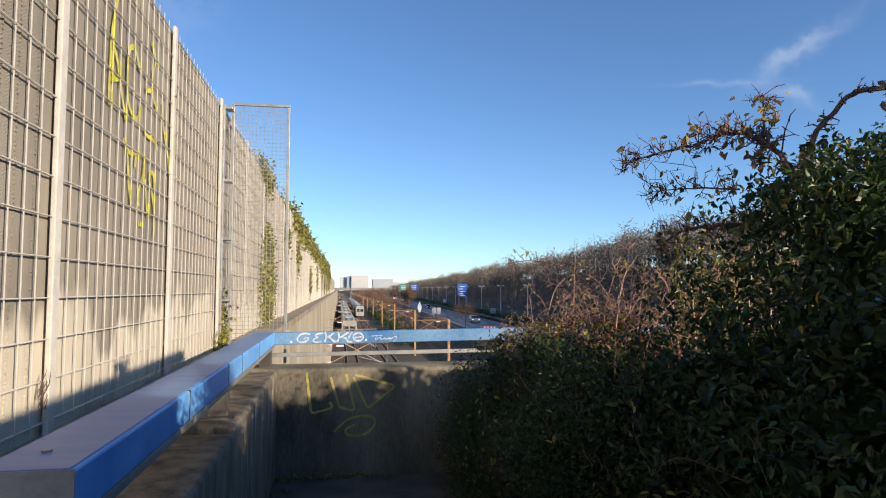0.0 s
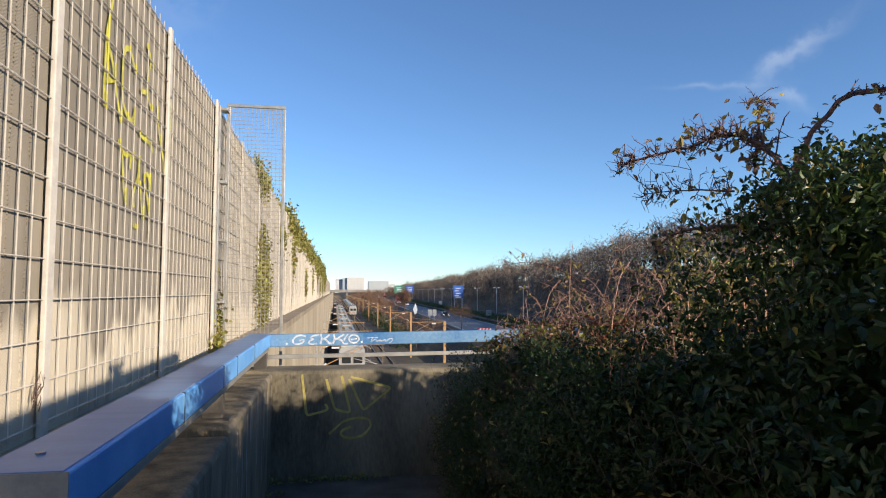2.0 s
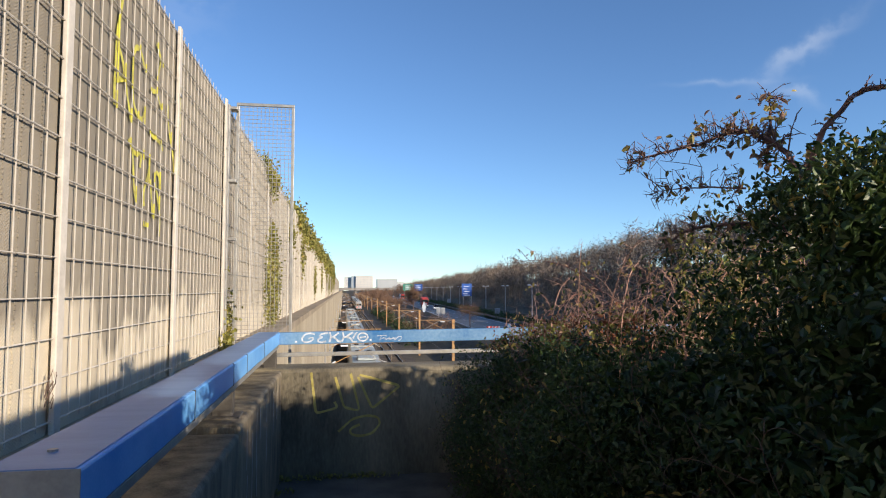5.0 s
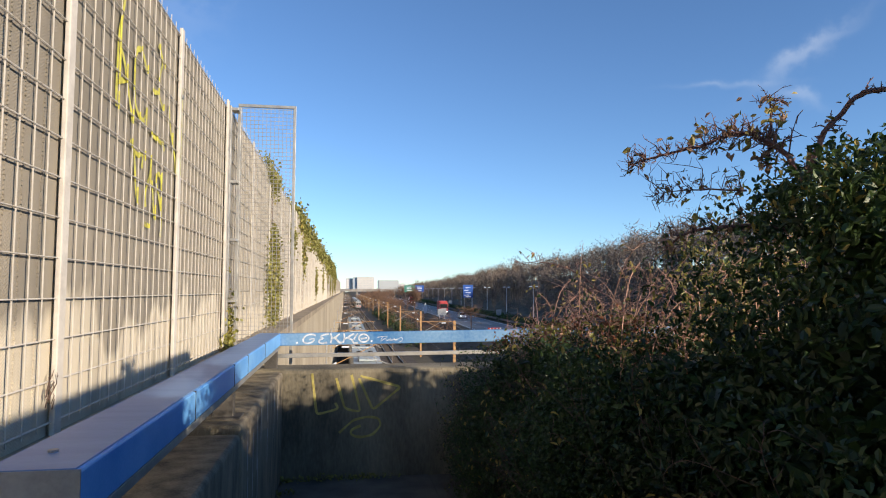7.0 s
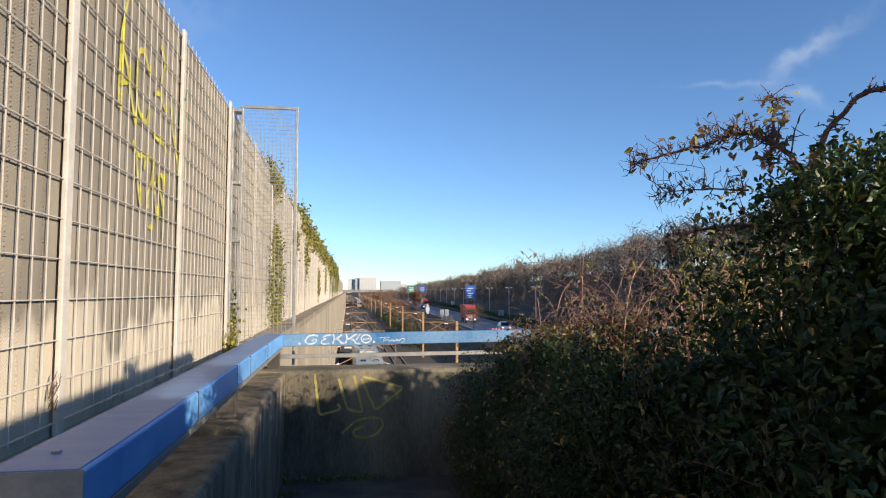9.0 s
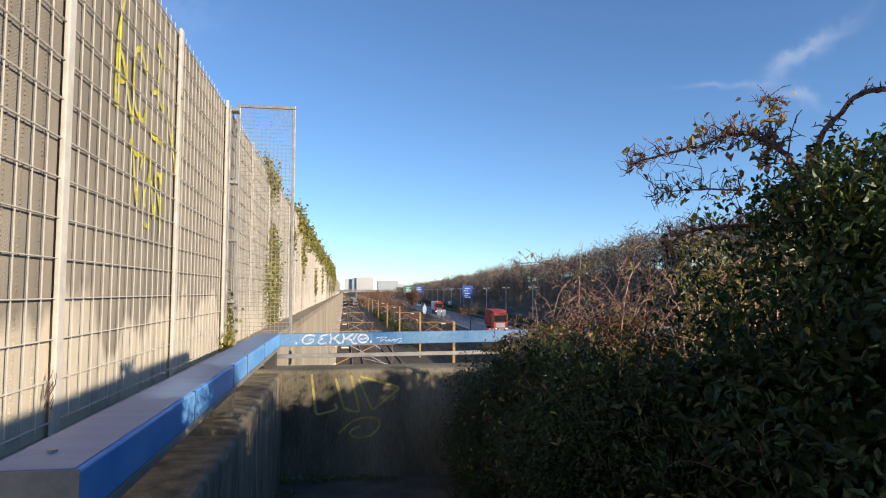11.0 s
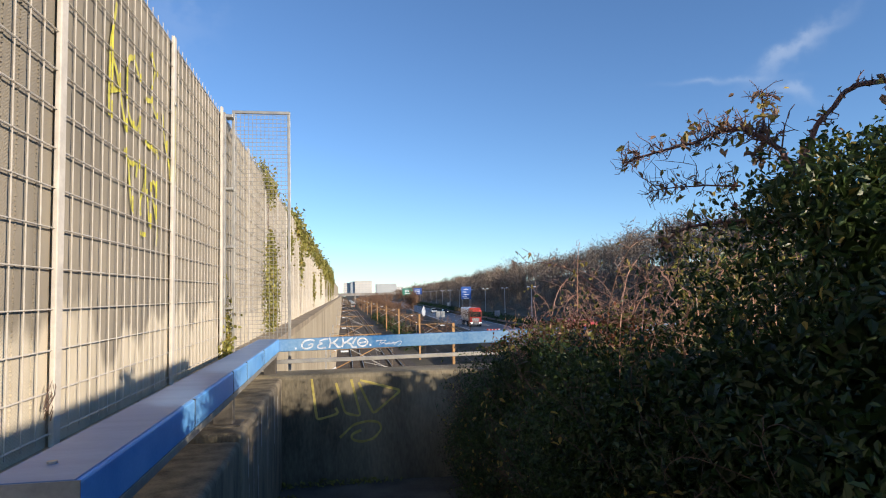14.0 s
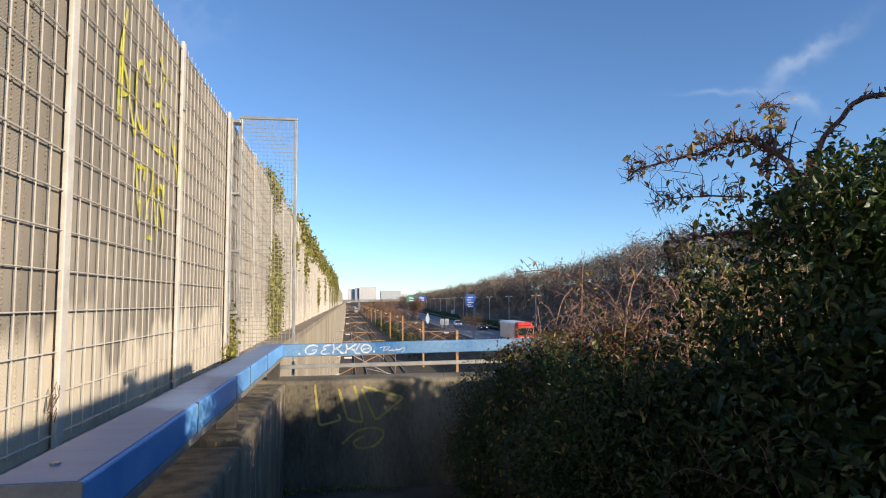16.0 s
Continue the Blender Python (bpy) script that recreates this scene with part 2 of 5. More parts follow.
M_PAINTLINE = mat("road_paint", (0.6, 0.6, 0.58), (0.8, 0.8, 0.78), 2, 0.7, 0.0)
M_MAST = mat("rusty_mast_steel", (0.30, 0.17, 0.07), (0.46, 0.28, 0.13), 3, 0.75, 0.1)
M_WIRE = mat("catenary_copper", (0.16, 0.13, 0.10), (0.30, 0.25, 0.20), 3, 0.6, 0.0, 0.3)
M_LEAF = mat("evergreen_leaf", (0.022, 0.046, 0.013), (0.066, 0.104, 0.030), 1.5, 0.42, 0.0, leafy=0.3, vary=0.5)
M_LEAFY = mat("yellowing_leaf", (0.24, 0.19, 0.04), (0.42, 0.33, 0.10), 3, 0.5, 0.0, leafy=0.4, vary=0.4)
M_IVY = mat("ivy_and_sunlit_leaf", (0.13, 0.14, 0.026), (0.34, 0.31, 0.08), 1.5, 0.5, 0.0, leafy=0.3, vary=0.45)
M_DRY_LIT = mat("dry_and_warm_lit_leaf", (0.30, 0.17, 0.10), (0.52, 0.33, 0.21), 6, 0.6, 0.0, leafy=0.4, vary=0.4)
M_RUST = mat("rusty_bramble_leaf", (0.18, 0.06, 0.03), (0.34, 0.14, 0.07), 6, 0.6, 0.0, leafy=0.35, vary=0.4)
M_THORN = mat("reddish_thorn_bark", (0.10, 0.055, 0.05), (0.23, 0.13, 0.11), 30, 0.85, 0.2)
M_BARK = mat("dark_bark", (0.06, 0.04, 0.034), (0.15, 0.10, 0.08), 20, 0.9, 0.3)
M_CANE = mat("reddish_bramble_cane", (0.36, 0.185, 0.13), (0.58, 0.36, 0.26), 12, 0.7, 0.0)
M_WOOD = mat("bare_winter_twigs", (0.105, 0.084, 0.07), (0.25, 0.196, 0.155), 0.08, 0.95, 0.0, fine=0.6, vary=0.35)
M_REDTREE = mat("rusty_winter_twigs", (0.115, 0.068, 0.045), (0.21, 0.125, 0.08), 0.5, 0.95, 0.0, vary=0.3)
M_TRAIN = mat("train_grey_paint", (0.26, 0.265, 0.27), (0.36, 0.365, 0.37), 0.7, 0.45, 0.0)
M_TRAINROOF = mat("train_roof", (0.30, 0.35, 0.37), (0.47, 0.52, 0.53), 0.5, 0.6, 0.1)
M_DARKGLASS = mat("dark_window_glass", (0.015, 0.017, 0.02), (0.03, 0.033, 0.037), 1, 0.12, 0.0)
# far windows: distance haze is put into this pale colour
M_HAZEGLASS = mat("haze_paled_glazing", (0.30, 0.34, 0.39), (0.38, 0.42, 0.46), 0.1, 0.4, 0.0)
M_BLACK = mat("black_rubber", (0.012, 0.012, 0.012), (0.03, 0.03, 0.03), 8, 0.7, 0.0)
M_SIGNBLUE = mat("sign_blue", (0.008, 0.065, 0.30), (0.015, 0.095, 0.40), 0.8, 0.5, 0.0)
M_SIGNGREEN = mat("sign_green", (0.03, 0.17, 0.13), (0.06, 0.23, 0.17), 0.8, 0.5, 0.0)
M_LAMPPOST = mat("pale_lamp_post_paint", (0.42, 0.42, 0.40), (0.55, 0.54, 0.52), 2, 0.6, 0.0)
M_PANELGREY = mat("sign_back_grey", (0.22, 0.24, 0.26), (0.34, 0.36, 0.38), 2, 0.6, 0.0)
M_HOUSE = mat("white_render", (0.50, 0.48, 0.46), (0.62, 0.60, 0.58), 0.05, 0.85, 0.0)
M_HOUSEW = mat("white_panels", (0.46, 0.45, 0.43), (0.56, 0.55, 0.53), 0.05, 0.8, 0.0)
M_HOUSEPALE = mat("pale_grey_cladding", (0.34, 0.37, 0.38), (0.44, 0.46, 0.47), 0.05, 0.7, 0.0)
M_HOUSEGREY = mat("blue_grey_cladding", (0.28, 0.33, 0.39), (0.36, 0.41, 0.47), 0.05, 0.6, 0.0)
M_CONCRETE_FAR = mat("bridge_concrete", (0.20, 0.19, 0.175), (0.32, 0.30, 0.28), 0.1, 0.9, 0.0)
M_RED = mat("red_lorry_paint", (0.42, 0.03, 0.025), (0.58, 0.05, 0.04), 1, 0.4, 0.0)
M_TRUCKRED = mat("container_red", (0.33, 0.035, 0.04), (0.46, 0.065, 0.065), 1, 0.5, 0.0)
M_CARWHITE = mat("white_car_paint", (0.6, 0.6, 0.6), (0.75, 0.75, 0.75), 1, 0.3, 0.0)
M_GRILLE = mat("grey_lorry_trim", (0.30, 0.31, 0.32), (0.45, 0.46, 0.47), 1, 0.5, 0.0)
M_CARDARK = mat("dark_car_paint", (0.02, 0.025, 0.03), (0.04, 0.045, 0.05), 1, 0.25, 0.0)
M_CARGREY = mat("silver_car_paint", (0.3, 0.32, 0.34), (0.42, 0.44, 0.46), 1, 0.3, 0.0, 0.4)
M_HEADLAMP = glow("headlamp_light", (1.0, 0.97, 0.88), 2.0)
M_TAIL = glow("tail_lamp_red", (1.0, 0.06, 0.04), 1.2)


# ---- mesh helpers ----
def add_box(bm, lo, hi):
    x0, y0, z0 = lo
    x1, y1, z1 = hi
    v = [bm.verts.new(c) for c in ((x0, y0, z0), (x1, y0, z0), (x1, y1, z0), (x0, y1, z0), (x0, y0, z1), (x1, y0, z1), (x1, y1, z1), (x0, y1, z1))]
    for f in ((0, 3, 2, 1), (4, 5, 6, 7), (0, 1, 5, 4), (1, 2, 6, 5), (2, 3, 7, 6), (3, 0, 4, 7)):
        bm.faces.new([v[i] for i in f])


def box(lo, hi, bevel=0.0):
    bm = bmesh.new()
    add_box(bm, lo, hi)
    if bevel:
        bmesh.ops.bevel(bm, geom=bm.edges[:], offset=bevel, segments=2, affect="EDGES", profile=0.5)
    return bm


def add_tube(bm, pts, radii, seg=6):
    """A tapered tube along points; radii one number or one a point."""
    pts = [Vector(p) for p in pts]
    if not hasattr(radii, "__len__"):
        radii = [radii] * len(pts)
    rings = []
    for i, p in enumerate(pts):
        d = (pts[min(i + 1, len(pts) - 1)] - pts[max(i - 1, 0)]).normalized()
        a = d.orthogonal().normalized() if abs(d.z) > 0.95 else d.cross(Vector((0, 0, 1))).normalized()
        b = d.cross(a)
        rings.append([bm.verts.new(p + (a * math.cos(2 * math.pi * k / seg) + b * math.sin(2 * math.pi * k / seg)) * radii[i]) for k in range(seg)])
    for r0, r1 in zip(rings, rings[1:]):
        for k in range(seg):
            bm.faces.new((r0[k], r0[(k + 1) % seg], r1[(k + 1) % seg], r1[k]))
    bm.faces.new(rings[0][::-1])
    bm.faces.new(rings[-1])


def tube(pts, radii, seg=6):
    bm = bmesh.new()
    add_tube(bm, pts, radii, seg)
    return bm


def finish(name, bm, material, smooth=False):
    bmesh.ops.recalc_face_normals(bm, faces=bm.faces[:])
    me = bpy.data.meshes.new(name)
    bm.to_mesh(me)
    bm.free()
    for m in material if isinstance(material, (list, tuple)) else (material,):
        me.materials.append(m)
    if smooth:
        me.polygons.foreach_set("use_smooth", [True] * len(me.polygons))
    return me


def part(name, bm, material, parent, label="", smooth=False):
    ob = new(name, finish(name, bm, material, smooth))
    ob.parent = parent
    return tagged(ob, label)


def thing(name, at, label, category, group="", kind=""):
    e = new(name)
    e.empty_display_size = 0.1
    e.matrix_world = pose(*at) if isinstance(at, tuple) else at
    return tagged(e, label, category, group, kind)


def solid(name, bm, material, label, category, kind="", group="", smooth=False):
    return tagged(new(name, finish(name, bm, material, smooth)), label, category, group, kind)


def soup(name, verts, faces, material, parent=None, smooth=False):
    me = bpy.data.meshes.new(name)
    me.from_pydata(verts, [], faces)
    for m in material if isinstance(material, (list, tuple)) else (material,):
        me.materials.append(m)
    ob = new(name, me)
    ob.parent = parent
    return ob


def leaf_soup(name, centers, size, material, parent, rng, droop=0.3, second=0.0, narrow=0.62):
    """Folded leaves, four triangles each, at the given centres, turned at random."""
    c = np.asarray(centers, float)
    n = len(c)
    ax = rng.normal(size=(n, 3))
    ax[:, 2] -= droop
    ax /= np.linalg.norm(ax, axis=1)[:, None]
    up = rng.normal(size=(n, 3)) * 0.6 + (0, 0, 0.8)
    side = np.cross(ax, up)
    side /= np.linalg.norm(side, axis=1)[:, None] + 1e-9
    nor = np.cross(side, ax)
    s = size * rng.uniform(0.6, 1.35, n)[:, None] if not hasattr(size, "__len__") else np.asarray(size)[:, None] * rng.uniform(0.6, 1.35, n)[:, None]
    w = narrow * 0.5
    p = np.stack([c, c + ax * s * 0.35 + side * s * w + nor * s * 0.10, c + ax * s * 0.75 + side * s * w * 0.7 + nor * s * 0.05,
                  c + ax * s - nor * s * 0.12, c + ax * s * 0.75 - side * s * w * 0.7 + nor * s * 0.05, c + ax * s * 0.35 - side * s * w + nor * s * 0.10,
                  c + ax * s * 0.5 - nor * s * 0.04], 1).reshape(-1, 3)
    k = np.arange(n)[:, None] * 7
    f = np.concatenate([k + [0, 1, 2, 6], k + [6, 2, 3, 3], k + [6, 3, 4, 4], k + [0, 6, 4, 5]], 1).reshape(-1, 4)
    faces = [tuple(q) if q[2] != q[3] else tuple(q[:3]) for q in f.tolist()]
    ob = soup(name, p.tolist(), faces, material, parent)
    if second:
        pick = (rng.random(n) < second).repeat(4).astype(int)
        ob.data.polygons.foreach_set("material_index", pick)
    return ob


# ---- ground and valley ----
def road_edge(y):
    """x of the far edge of the motorway, which draws away from the railway with distance."""
    return 28.7 + 0.035 * y


GX = [-2500, -300, -30, -1.62, -1.5, 5, 12.5, 50, 56, 66, 78, 92, 110, 150, 400, 2500]
GZ = [1.0, 1.0, 1.0, 1.0, -7.95, -7.95, -7.95, -4.5, -2.4, 0.4, 3.6, 7.4, 10.2, 11.5, 9.0, 4.0]


def valley(x, y):
    e = road_edge(min(max(y, 0), 500))
    z = float(np.interp(x, GX, GZ)) if x <= 12.5 or x >= 50 else float(np.interp(x, (12.5, 15, e - 13, e - 10.4, e - 9.6, e + 1, e + 2.5, 50), (-7.95, -7.2, -5.6, -4.9, -5.25, -5.25, -4.95, -4.5)))
    k = min(1.0, max(0.0, (y - 250) / 600))
    if x > 48:
        z = -4.6 + (z + 4.6) * (1 - 0.75 * k)
    if 12.5 < x < e - 10:
        z += 0.5 * noise.noise((x * 0.2, y * 0.05, 0)) * min(1, (x - 12.5) / 3) * min(1, (e - 10 - x) / 3)
    if x > 50:
        z += 1.2 * noise.noise((x * 0.05, y * 0.03, 3))
    return z


def build_ground():
    ys = [-80, -20, 0, 20, 40, 60, 75, 90, 105, 120, 140, 160, 185, 210, 240, 280, 320, 370, 430, 500, 600, 720, 900, 1300, 2000, 3500]
    xs = sorted(set(GX + [8.7, 13.5, 15] + list(range(16, 50)) + [53, 60, 72, 85, 100, 130, 200]))
    v = [(x, y, valley(x, y)) for y in ys for x in xs]
    n = len(xs)
    f = [(j * n + i, j * n + i + 1, (j + 1) * n + i + 1, (j + 1) * n + i) for j in range(len(ys) - 1) for i in range(n - 1)]
    tagged(soup("ground", v, f, M_GROUND), "rough winter ground of the cutting and its banks", "ground", kind="structure")


build_ground()

bm = bmesh.new()
for x0, x1 in ((-1.5, 9.9),):
    add_box(bm, (x0, -30, -8.2), (x1, 900, -7.85))
solid("track_bed", bm, M_BALLAST, "dark brown stone ballast under the railway tracks", "ballast", "structure")
TRACKS = (1.95, 7.2)
RAIL_Z = -7.7
for cx in TRACKS:
    tr = thing("railway_track", (cx, 0, RAIL_Z), "railway track with worn steel rails on ballast", "railway track", "railway tracks")
    for s in (-1, 1):
        bm = bmesh.new()
        add_box(bm, (s * 0.75 - 0.036, -30, -0.03), (s * 0.75 + 0.036, 850, 0.0))
        add_box(bm, (s * 0.75 - 0.012, -30, -0.12), (s * 0.75 + 0.012, 850, -0.03))
        part("rail", bm, M_RAIL, tr)
    bm = bmesh.new()
    for k in range(420):
        add_box(bm, (-1.25, 40 + k * 0.6, -0.22), (1.25, 40.26 + k * 0.6, -0.11))
    tagged(part("sleeper_strip", bm, M_BALLAST, tr, "dirty sleepers in a row"), kind="stuff")

road_bm = bmesh.new()
ROAD_YS = list(range(-30, 520, 50)) + [700, 900]
for a, b in zip(ROAD_YS, ROAD_YS[1:]):
    ea, eb = road_edge(min(max(a, 0), 500)), road_edge(min(max(b, 0), 500))
    lo = [road_bm.verts.new((ea + r, a, z)) for r, z in ((-9.5, -5.4), (0.6, -5.4), (0.6, -5.1), (-9.5, -5.1))]
    hi = [road_bm.verts.new((eb + r, b, z)) for r, z in ((-9.5, -5.4), (0.6, -5.4), (0.6, -5.1), (-9.5, -5.1))]
    for i in range(4):
        road_bm.faces.new((lo[i], lo[(i + 1) % 4], hi[(i + 1) % 4], hi[i]))
road = solid("road", road_bm, M_ASPHALT, "grey asphalt motorway carriageways beside the railway", "road", "structure")
bm = bmesh.new()
def road_line(bm, r, a, b, half):
    v = [bm.verts.new((road_edge(y) + r + k, y, z)) for y in (a, b) for z in (-5.10, -5.096) for k in (-half, half)]
    for f in ((0, 1, 3, 2), (4, 6, 7, 5), (0, 4, 5, 1), (2, 3, 7, 6), (0, 2, 6, 4), (1, 5, 7, 3)):
        bm.faces.new([v[i] for i in f])


for r in (-9.1, 0.2):
    road_line(bm, r, 0, 500, 0.09)
for r in (-6.1, -3.0):
    for k in range(38):
        road_line(bm, r, k * 13, k * 13 + 4, 0.08)
solid("road_markings", bm, M_PAINTLINE, "white lane lines on the motorway", "road marking", "structure")

# ---- retaining wall, ledge and noise barrier ----
retaining = thing("retaining_wall", (0, 7.9, -8.2), "tall sunlit beige concrete retaining wall above the tracks", "wall", kind="structure")
bay_mesh = finish("wall_bay", box((-1.75, 0, 0), (-1.12, 5.97, 9.45), 0.012), M_WALL)
for k in range(70):
    ob = new("wall_bay", bay_mesh)
    ob.parent = retaining
    ob.location = (0, 6 * k, 0)
bm = bmesh.new()
add_box(bm, (-1.78, 7.9, 1.25), (-1.06, 420, 1.40))
solid("wall_coping", bm, M_COPING, "concrete coping ledge along the retaining wall", "coping", "structure")
BARRIER_X, BARRIER_TOP = -1.47, 4.36
barrier = thing("barrier_wall", (BARRIER_X, 0, 0.5), "textured concrete noise barrier wall behind the mesh fence", "wall", kind="structure")
panel_flat = finish("wall_panel", box((-0.16, 0.004, 0), (0.0, 2.296, BARRIER_TOP - 0.5), 0.006), M_BARRIER)
panel_proud = finish("wall_panel", box((-0.16, 0.004, 0), (0.012, 2.296, BARRIER_TOP - 0.5), 0.006), M_BARRIER)
for k in range(90):
    ob = new("wall_panel", panel_proud if k % 5 == 2 else panel_flat)
    ob.parent = barrier
    ob.location = (0, -8 + k * 2.3, 0)
bm = bmesh.new()
add_box(bm, (-1.47, -8, 0.5), (-1.35, 7.9, 1.37))
solid("fence_kerb", bm, M_WALL, "low concrete kerb under the mesh fence", "kerb", "structure")

# ---- platform, pit walls ----
bm = bmesh.new()
add_box(bm, (-1.64, -12, -0.6), (14, 7.15, 0.05))
solid("floor", bm, M_FLOOR, "dark damp concrete floor of the bridge platform", "floor", "structure")
bm = bmesh.new()
for x in (-0.64, 0.15, 0.94):
    for y in (5.2, 6.17):
        add_box(bm, (x + 0.008, y + 0.008, 0.045), (x + 0.782, y + 0.935, 0.062 + 0.004 * math.sin(5 * x + 3 * y)))
solid("paving_strip", bm, M_FLOOR, "dark damp concrete slabs along the wall foot", "paving", "structure")
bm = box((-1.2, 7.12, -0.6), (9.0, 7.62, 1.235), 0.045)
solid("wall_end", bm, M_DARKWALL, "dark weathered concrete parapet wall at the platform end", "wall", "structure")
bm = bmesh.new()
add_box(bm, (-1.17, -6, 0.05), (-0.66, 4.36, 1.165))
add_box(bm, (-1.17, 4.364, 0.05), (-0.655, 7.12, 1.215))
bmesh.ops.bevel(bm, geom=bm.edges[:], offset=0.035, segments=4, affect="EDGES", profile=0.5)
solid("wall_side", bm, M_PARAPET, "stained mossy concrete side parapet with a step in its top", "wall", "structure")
# unseen wall and cap, added to cast the shadow band on the barrier
bm = bmesh.new()
SHADE = Vector((-1.47, 6.34, 1.525))                    # far upper end of the shadow band on the barrier
far = SHADE + SUN_WAY * (4.5 / SUN_WAY.x)
add_box(bm, (far.x + 0.03, -14, -0.5), (far.x + 0.27, far.y - 2.95, far.z - 0.08))
add_box(bm, (far.x, -14, far.z - 0.08), (far.x + 0.12, far.y, far.z))
solid("shade_wall", bm, M_WALL, "plain concrete wall added out of view to cast the shadow band", "wall", "structure")

# ---- blue guard rail ----
guard = thing("guard_rail", (0, 0, 0), "blue painted steel box guard rail with white graffiti", "guard rail")
ends = (Vector((-0.655, 1.76, 1.645)), Vector((-0.715, 7.4, 1.606)))
d = (ends[1] - ends[0]).normalized()
L = (ends[1] - ends[0]).length
w = Vector((-0.245, 0, 0))
h = Vector((0, 0, -0.135))


def slab(a, b, across, down, bevel=0.008):
    bm = bmesh.new()
    v = [bm.verts.new(p) for p in (a, a + across, a + across + down, a + down, b, b + across, b + across + down, b + down)]
    for f in ((0, 1, 2, 3), (4, 7, 6, 5), (0, 4, 5, 1), (1, 5, 6, 2), (2, 6, 7, 3), (3, 7, 4, 0)):
        bm.faces.new([v[i] for i in f])
    if bevel:
        bmesh.ops.bevel(bm, geom=bm.edges[:], offset=bevel, segments=2, affect="EDGES", profile=0.5)
    return bm


part("end_cap", slab(ends[0] + Vector((0.001, -0.004, 0.001)), ends[0] + Vector((0.001, 0.001, 0.001)), w * 1.01, h * 1.02, 0.0), M_ZINC, guard, "bare zinc end cap")
part("side_beam", slab(ends[0], ends[1] + d * 0.1, w, h), M_BLUE, guard)
part("top_plate", slab(ends[0] + Vector((-0.012, 0, 0.004)), ends[1] + d * 0.1 + Vector((-0.012, 0, 0.004)), w * 0.92, Vector((0, 0, -0.006)), 0.002), M_BLUETOP, guard, "top face with cool sky light put into its colour")
part("lower_strip", slab(ends[0] + Vector((-0.004, 0.01, -0.139)), ends[1] + Vector((-0.004, 0, -0.139)), Vector((-0.02, 0, 0)), Vector((0, 0, -0.034)), 0.002), M_GALV, guard, "bare zinc strip")
part("end_beam", slab(Vector((-0.74, 7.40, 1.606)), Vector((8.5, 7.40, 1.70)), Vector((0, 0.10, 0)), Vector((0, 0, -0.138))), M_BLUEWORN, guard, "worn blue beam with pale scuffs")
part("lower_rail", slab(Vector((-0.74, 7.43, 1.375)), Vector((8.5, 7.43, 1.44)), Vector((0, 0.04, 0)), Vector((0, 0, -0.045)), 0.004), M_GALV, guard, "bare galvanised lower rail")
for x, y, zb in ((-0.80, 7.3, 1.2), (-0.823, 4.66, 1.2), (-0.80, 2.2, 1.15)):
    part("bracket", box((x - 0.068, y - 0.04, zb), (x + 0.068, y + 0.05, 1.495), 0.006), M_STEEL, guard, "dull weathered steel bracket post with shade put into its colour")
    part("base_plate", box((x - 0.12, y - 0.1, zb + 0.01), (x + 0.12, y + 0.11, zb + 0.026), 0.003), M_STEEL, guard)
for y in (3.08, 4.19, 4.80, 5.9):
    c = ends[0] + d * ((y - ends[0].y) / d.y)
    part("joint", slab(c + Vector((0.002, -0.003, 0.0025)), c + Vector((0.002, 0.003, 0.0025)), w - Vector((0.004, 0, 0)), h - Vector((0, 0, 0.003)), 0.0), M_STEEL, guard, "thin dark joint between beam lengths")
for x in (3.0, 6.0):
    part("bracket", box((x - 0.04, 7.42, 1.2), (x + 0.04, 7.48, 1.55), 0.004), M_ZINC, guard)

# ---- mesh fence ----
FENCE_X, FENCE_Y0, SPAN, WIRES = -1.445, 3.51, 2.21, 14


def fence_panel_bm(y0, y1, z0, z1, dy=0.148, dz=0.2055, r=0.0025):
    bm = bmesh.new()
    k = int((y1 - y0) / dy)
    for i in range(1, k + 1):
        y = y0 + (y1 - y0) * i / (k + 1)
        add_box(bm, (-r, y - r, z0), (r, y + r, z1 + 0.03))
    n = int((z1 - z0) / dz)
    for i in range(n + 1):
        z = z0 + 0.03 + i * dz
        for x in (-r * 2.2, r * 2.2):
            add_tube(bm, [(x, y0, z), (x, y1, z)], r * 1.25, 5)
    return bm


panel = thing("fence_panel", (FENCE_X, FENCE_Y0, 1.37), "galvanised welded mesh fence panel with a steel post", "fence", "mesh fence panels")
part("post", box((-0.008, -0.04, 0), (0.02, 0.04, 3.02), 0.006), M_MESH, panel, "flat galvanised post")
part("mesh", fence_panel_bm(0.04, SPAN - 0.04, 0.04, 2.98), M_MESH, panel, "welded wire mesh")
part("clamp", box((0.0205, -0.03, 2.4), (0.03, 0.03, 2.43), 0.003), M_GALV, panel)
for k in list(range(-3, 0)) + list(range(1, 22)):
    copy_thing(panel, pose(FENCE_X, FENCE_Y0 + k * SPAN, 1.37 if k < 2 else 1.40))

gate = thing("anti_climb_panel", (-1.36, 8.2, 1.40), "galvanised mesh screen set across the fence end", "screen")
for a, b in (((0, -0.018, 0), (0.036, 0.018, 3.018)), ((0.68, -0.018, -0.6), (0.716, 0.018, 3.018)), ((0, -0.018, 3.02), (0.716, 0.018, 3.056))):
    part("frame_bar", box(a, b, 0.003), M_GALV, gate)
part("hinge_post", box((-0.10, -0.20, 0), (-0.05, -0.12, 2.98), 0.004), M_ZINC, gate, "dark steel hinge post")
for z in (0.55, 1.30, 2.02, 2.93):
    part("hinge", box((-0.06, -0.16, z), (0.03, 0.0, z + 0.035), 0.003), M_GALV, gate)
bm = bmesh.new()
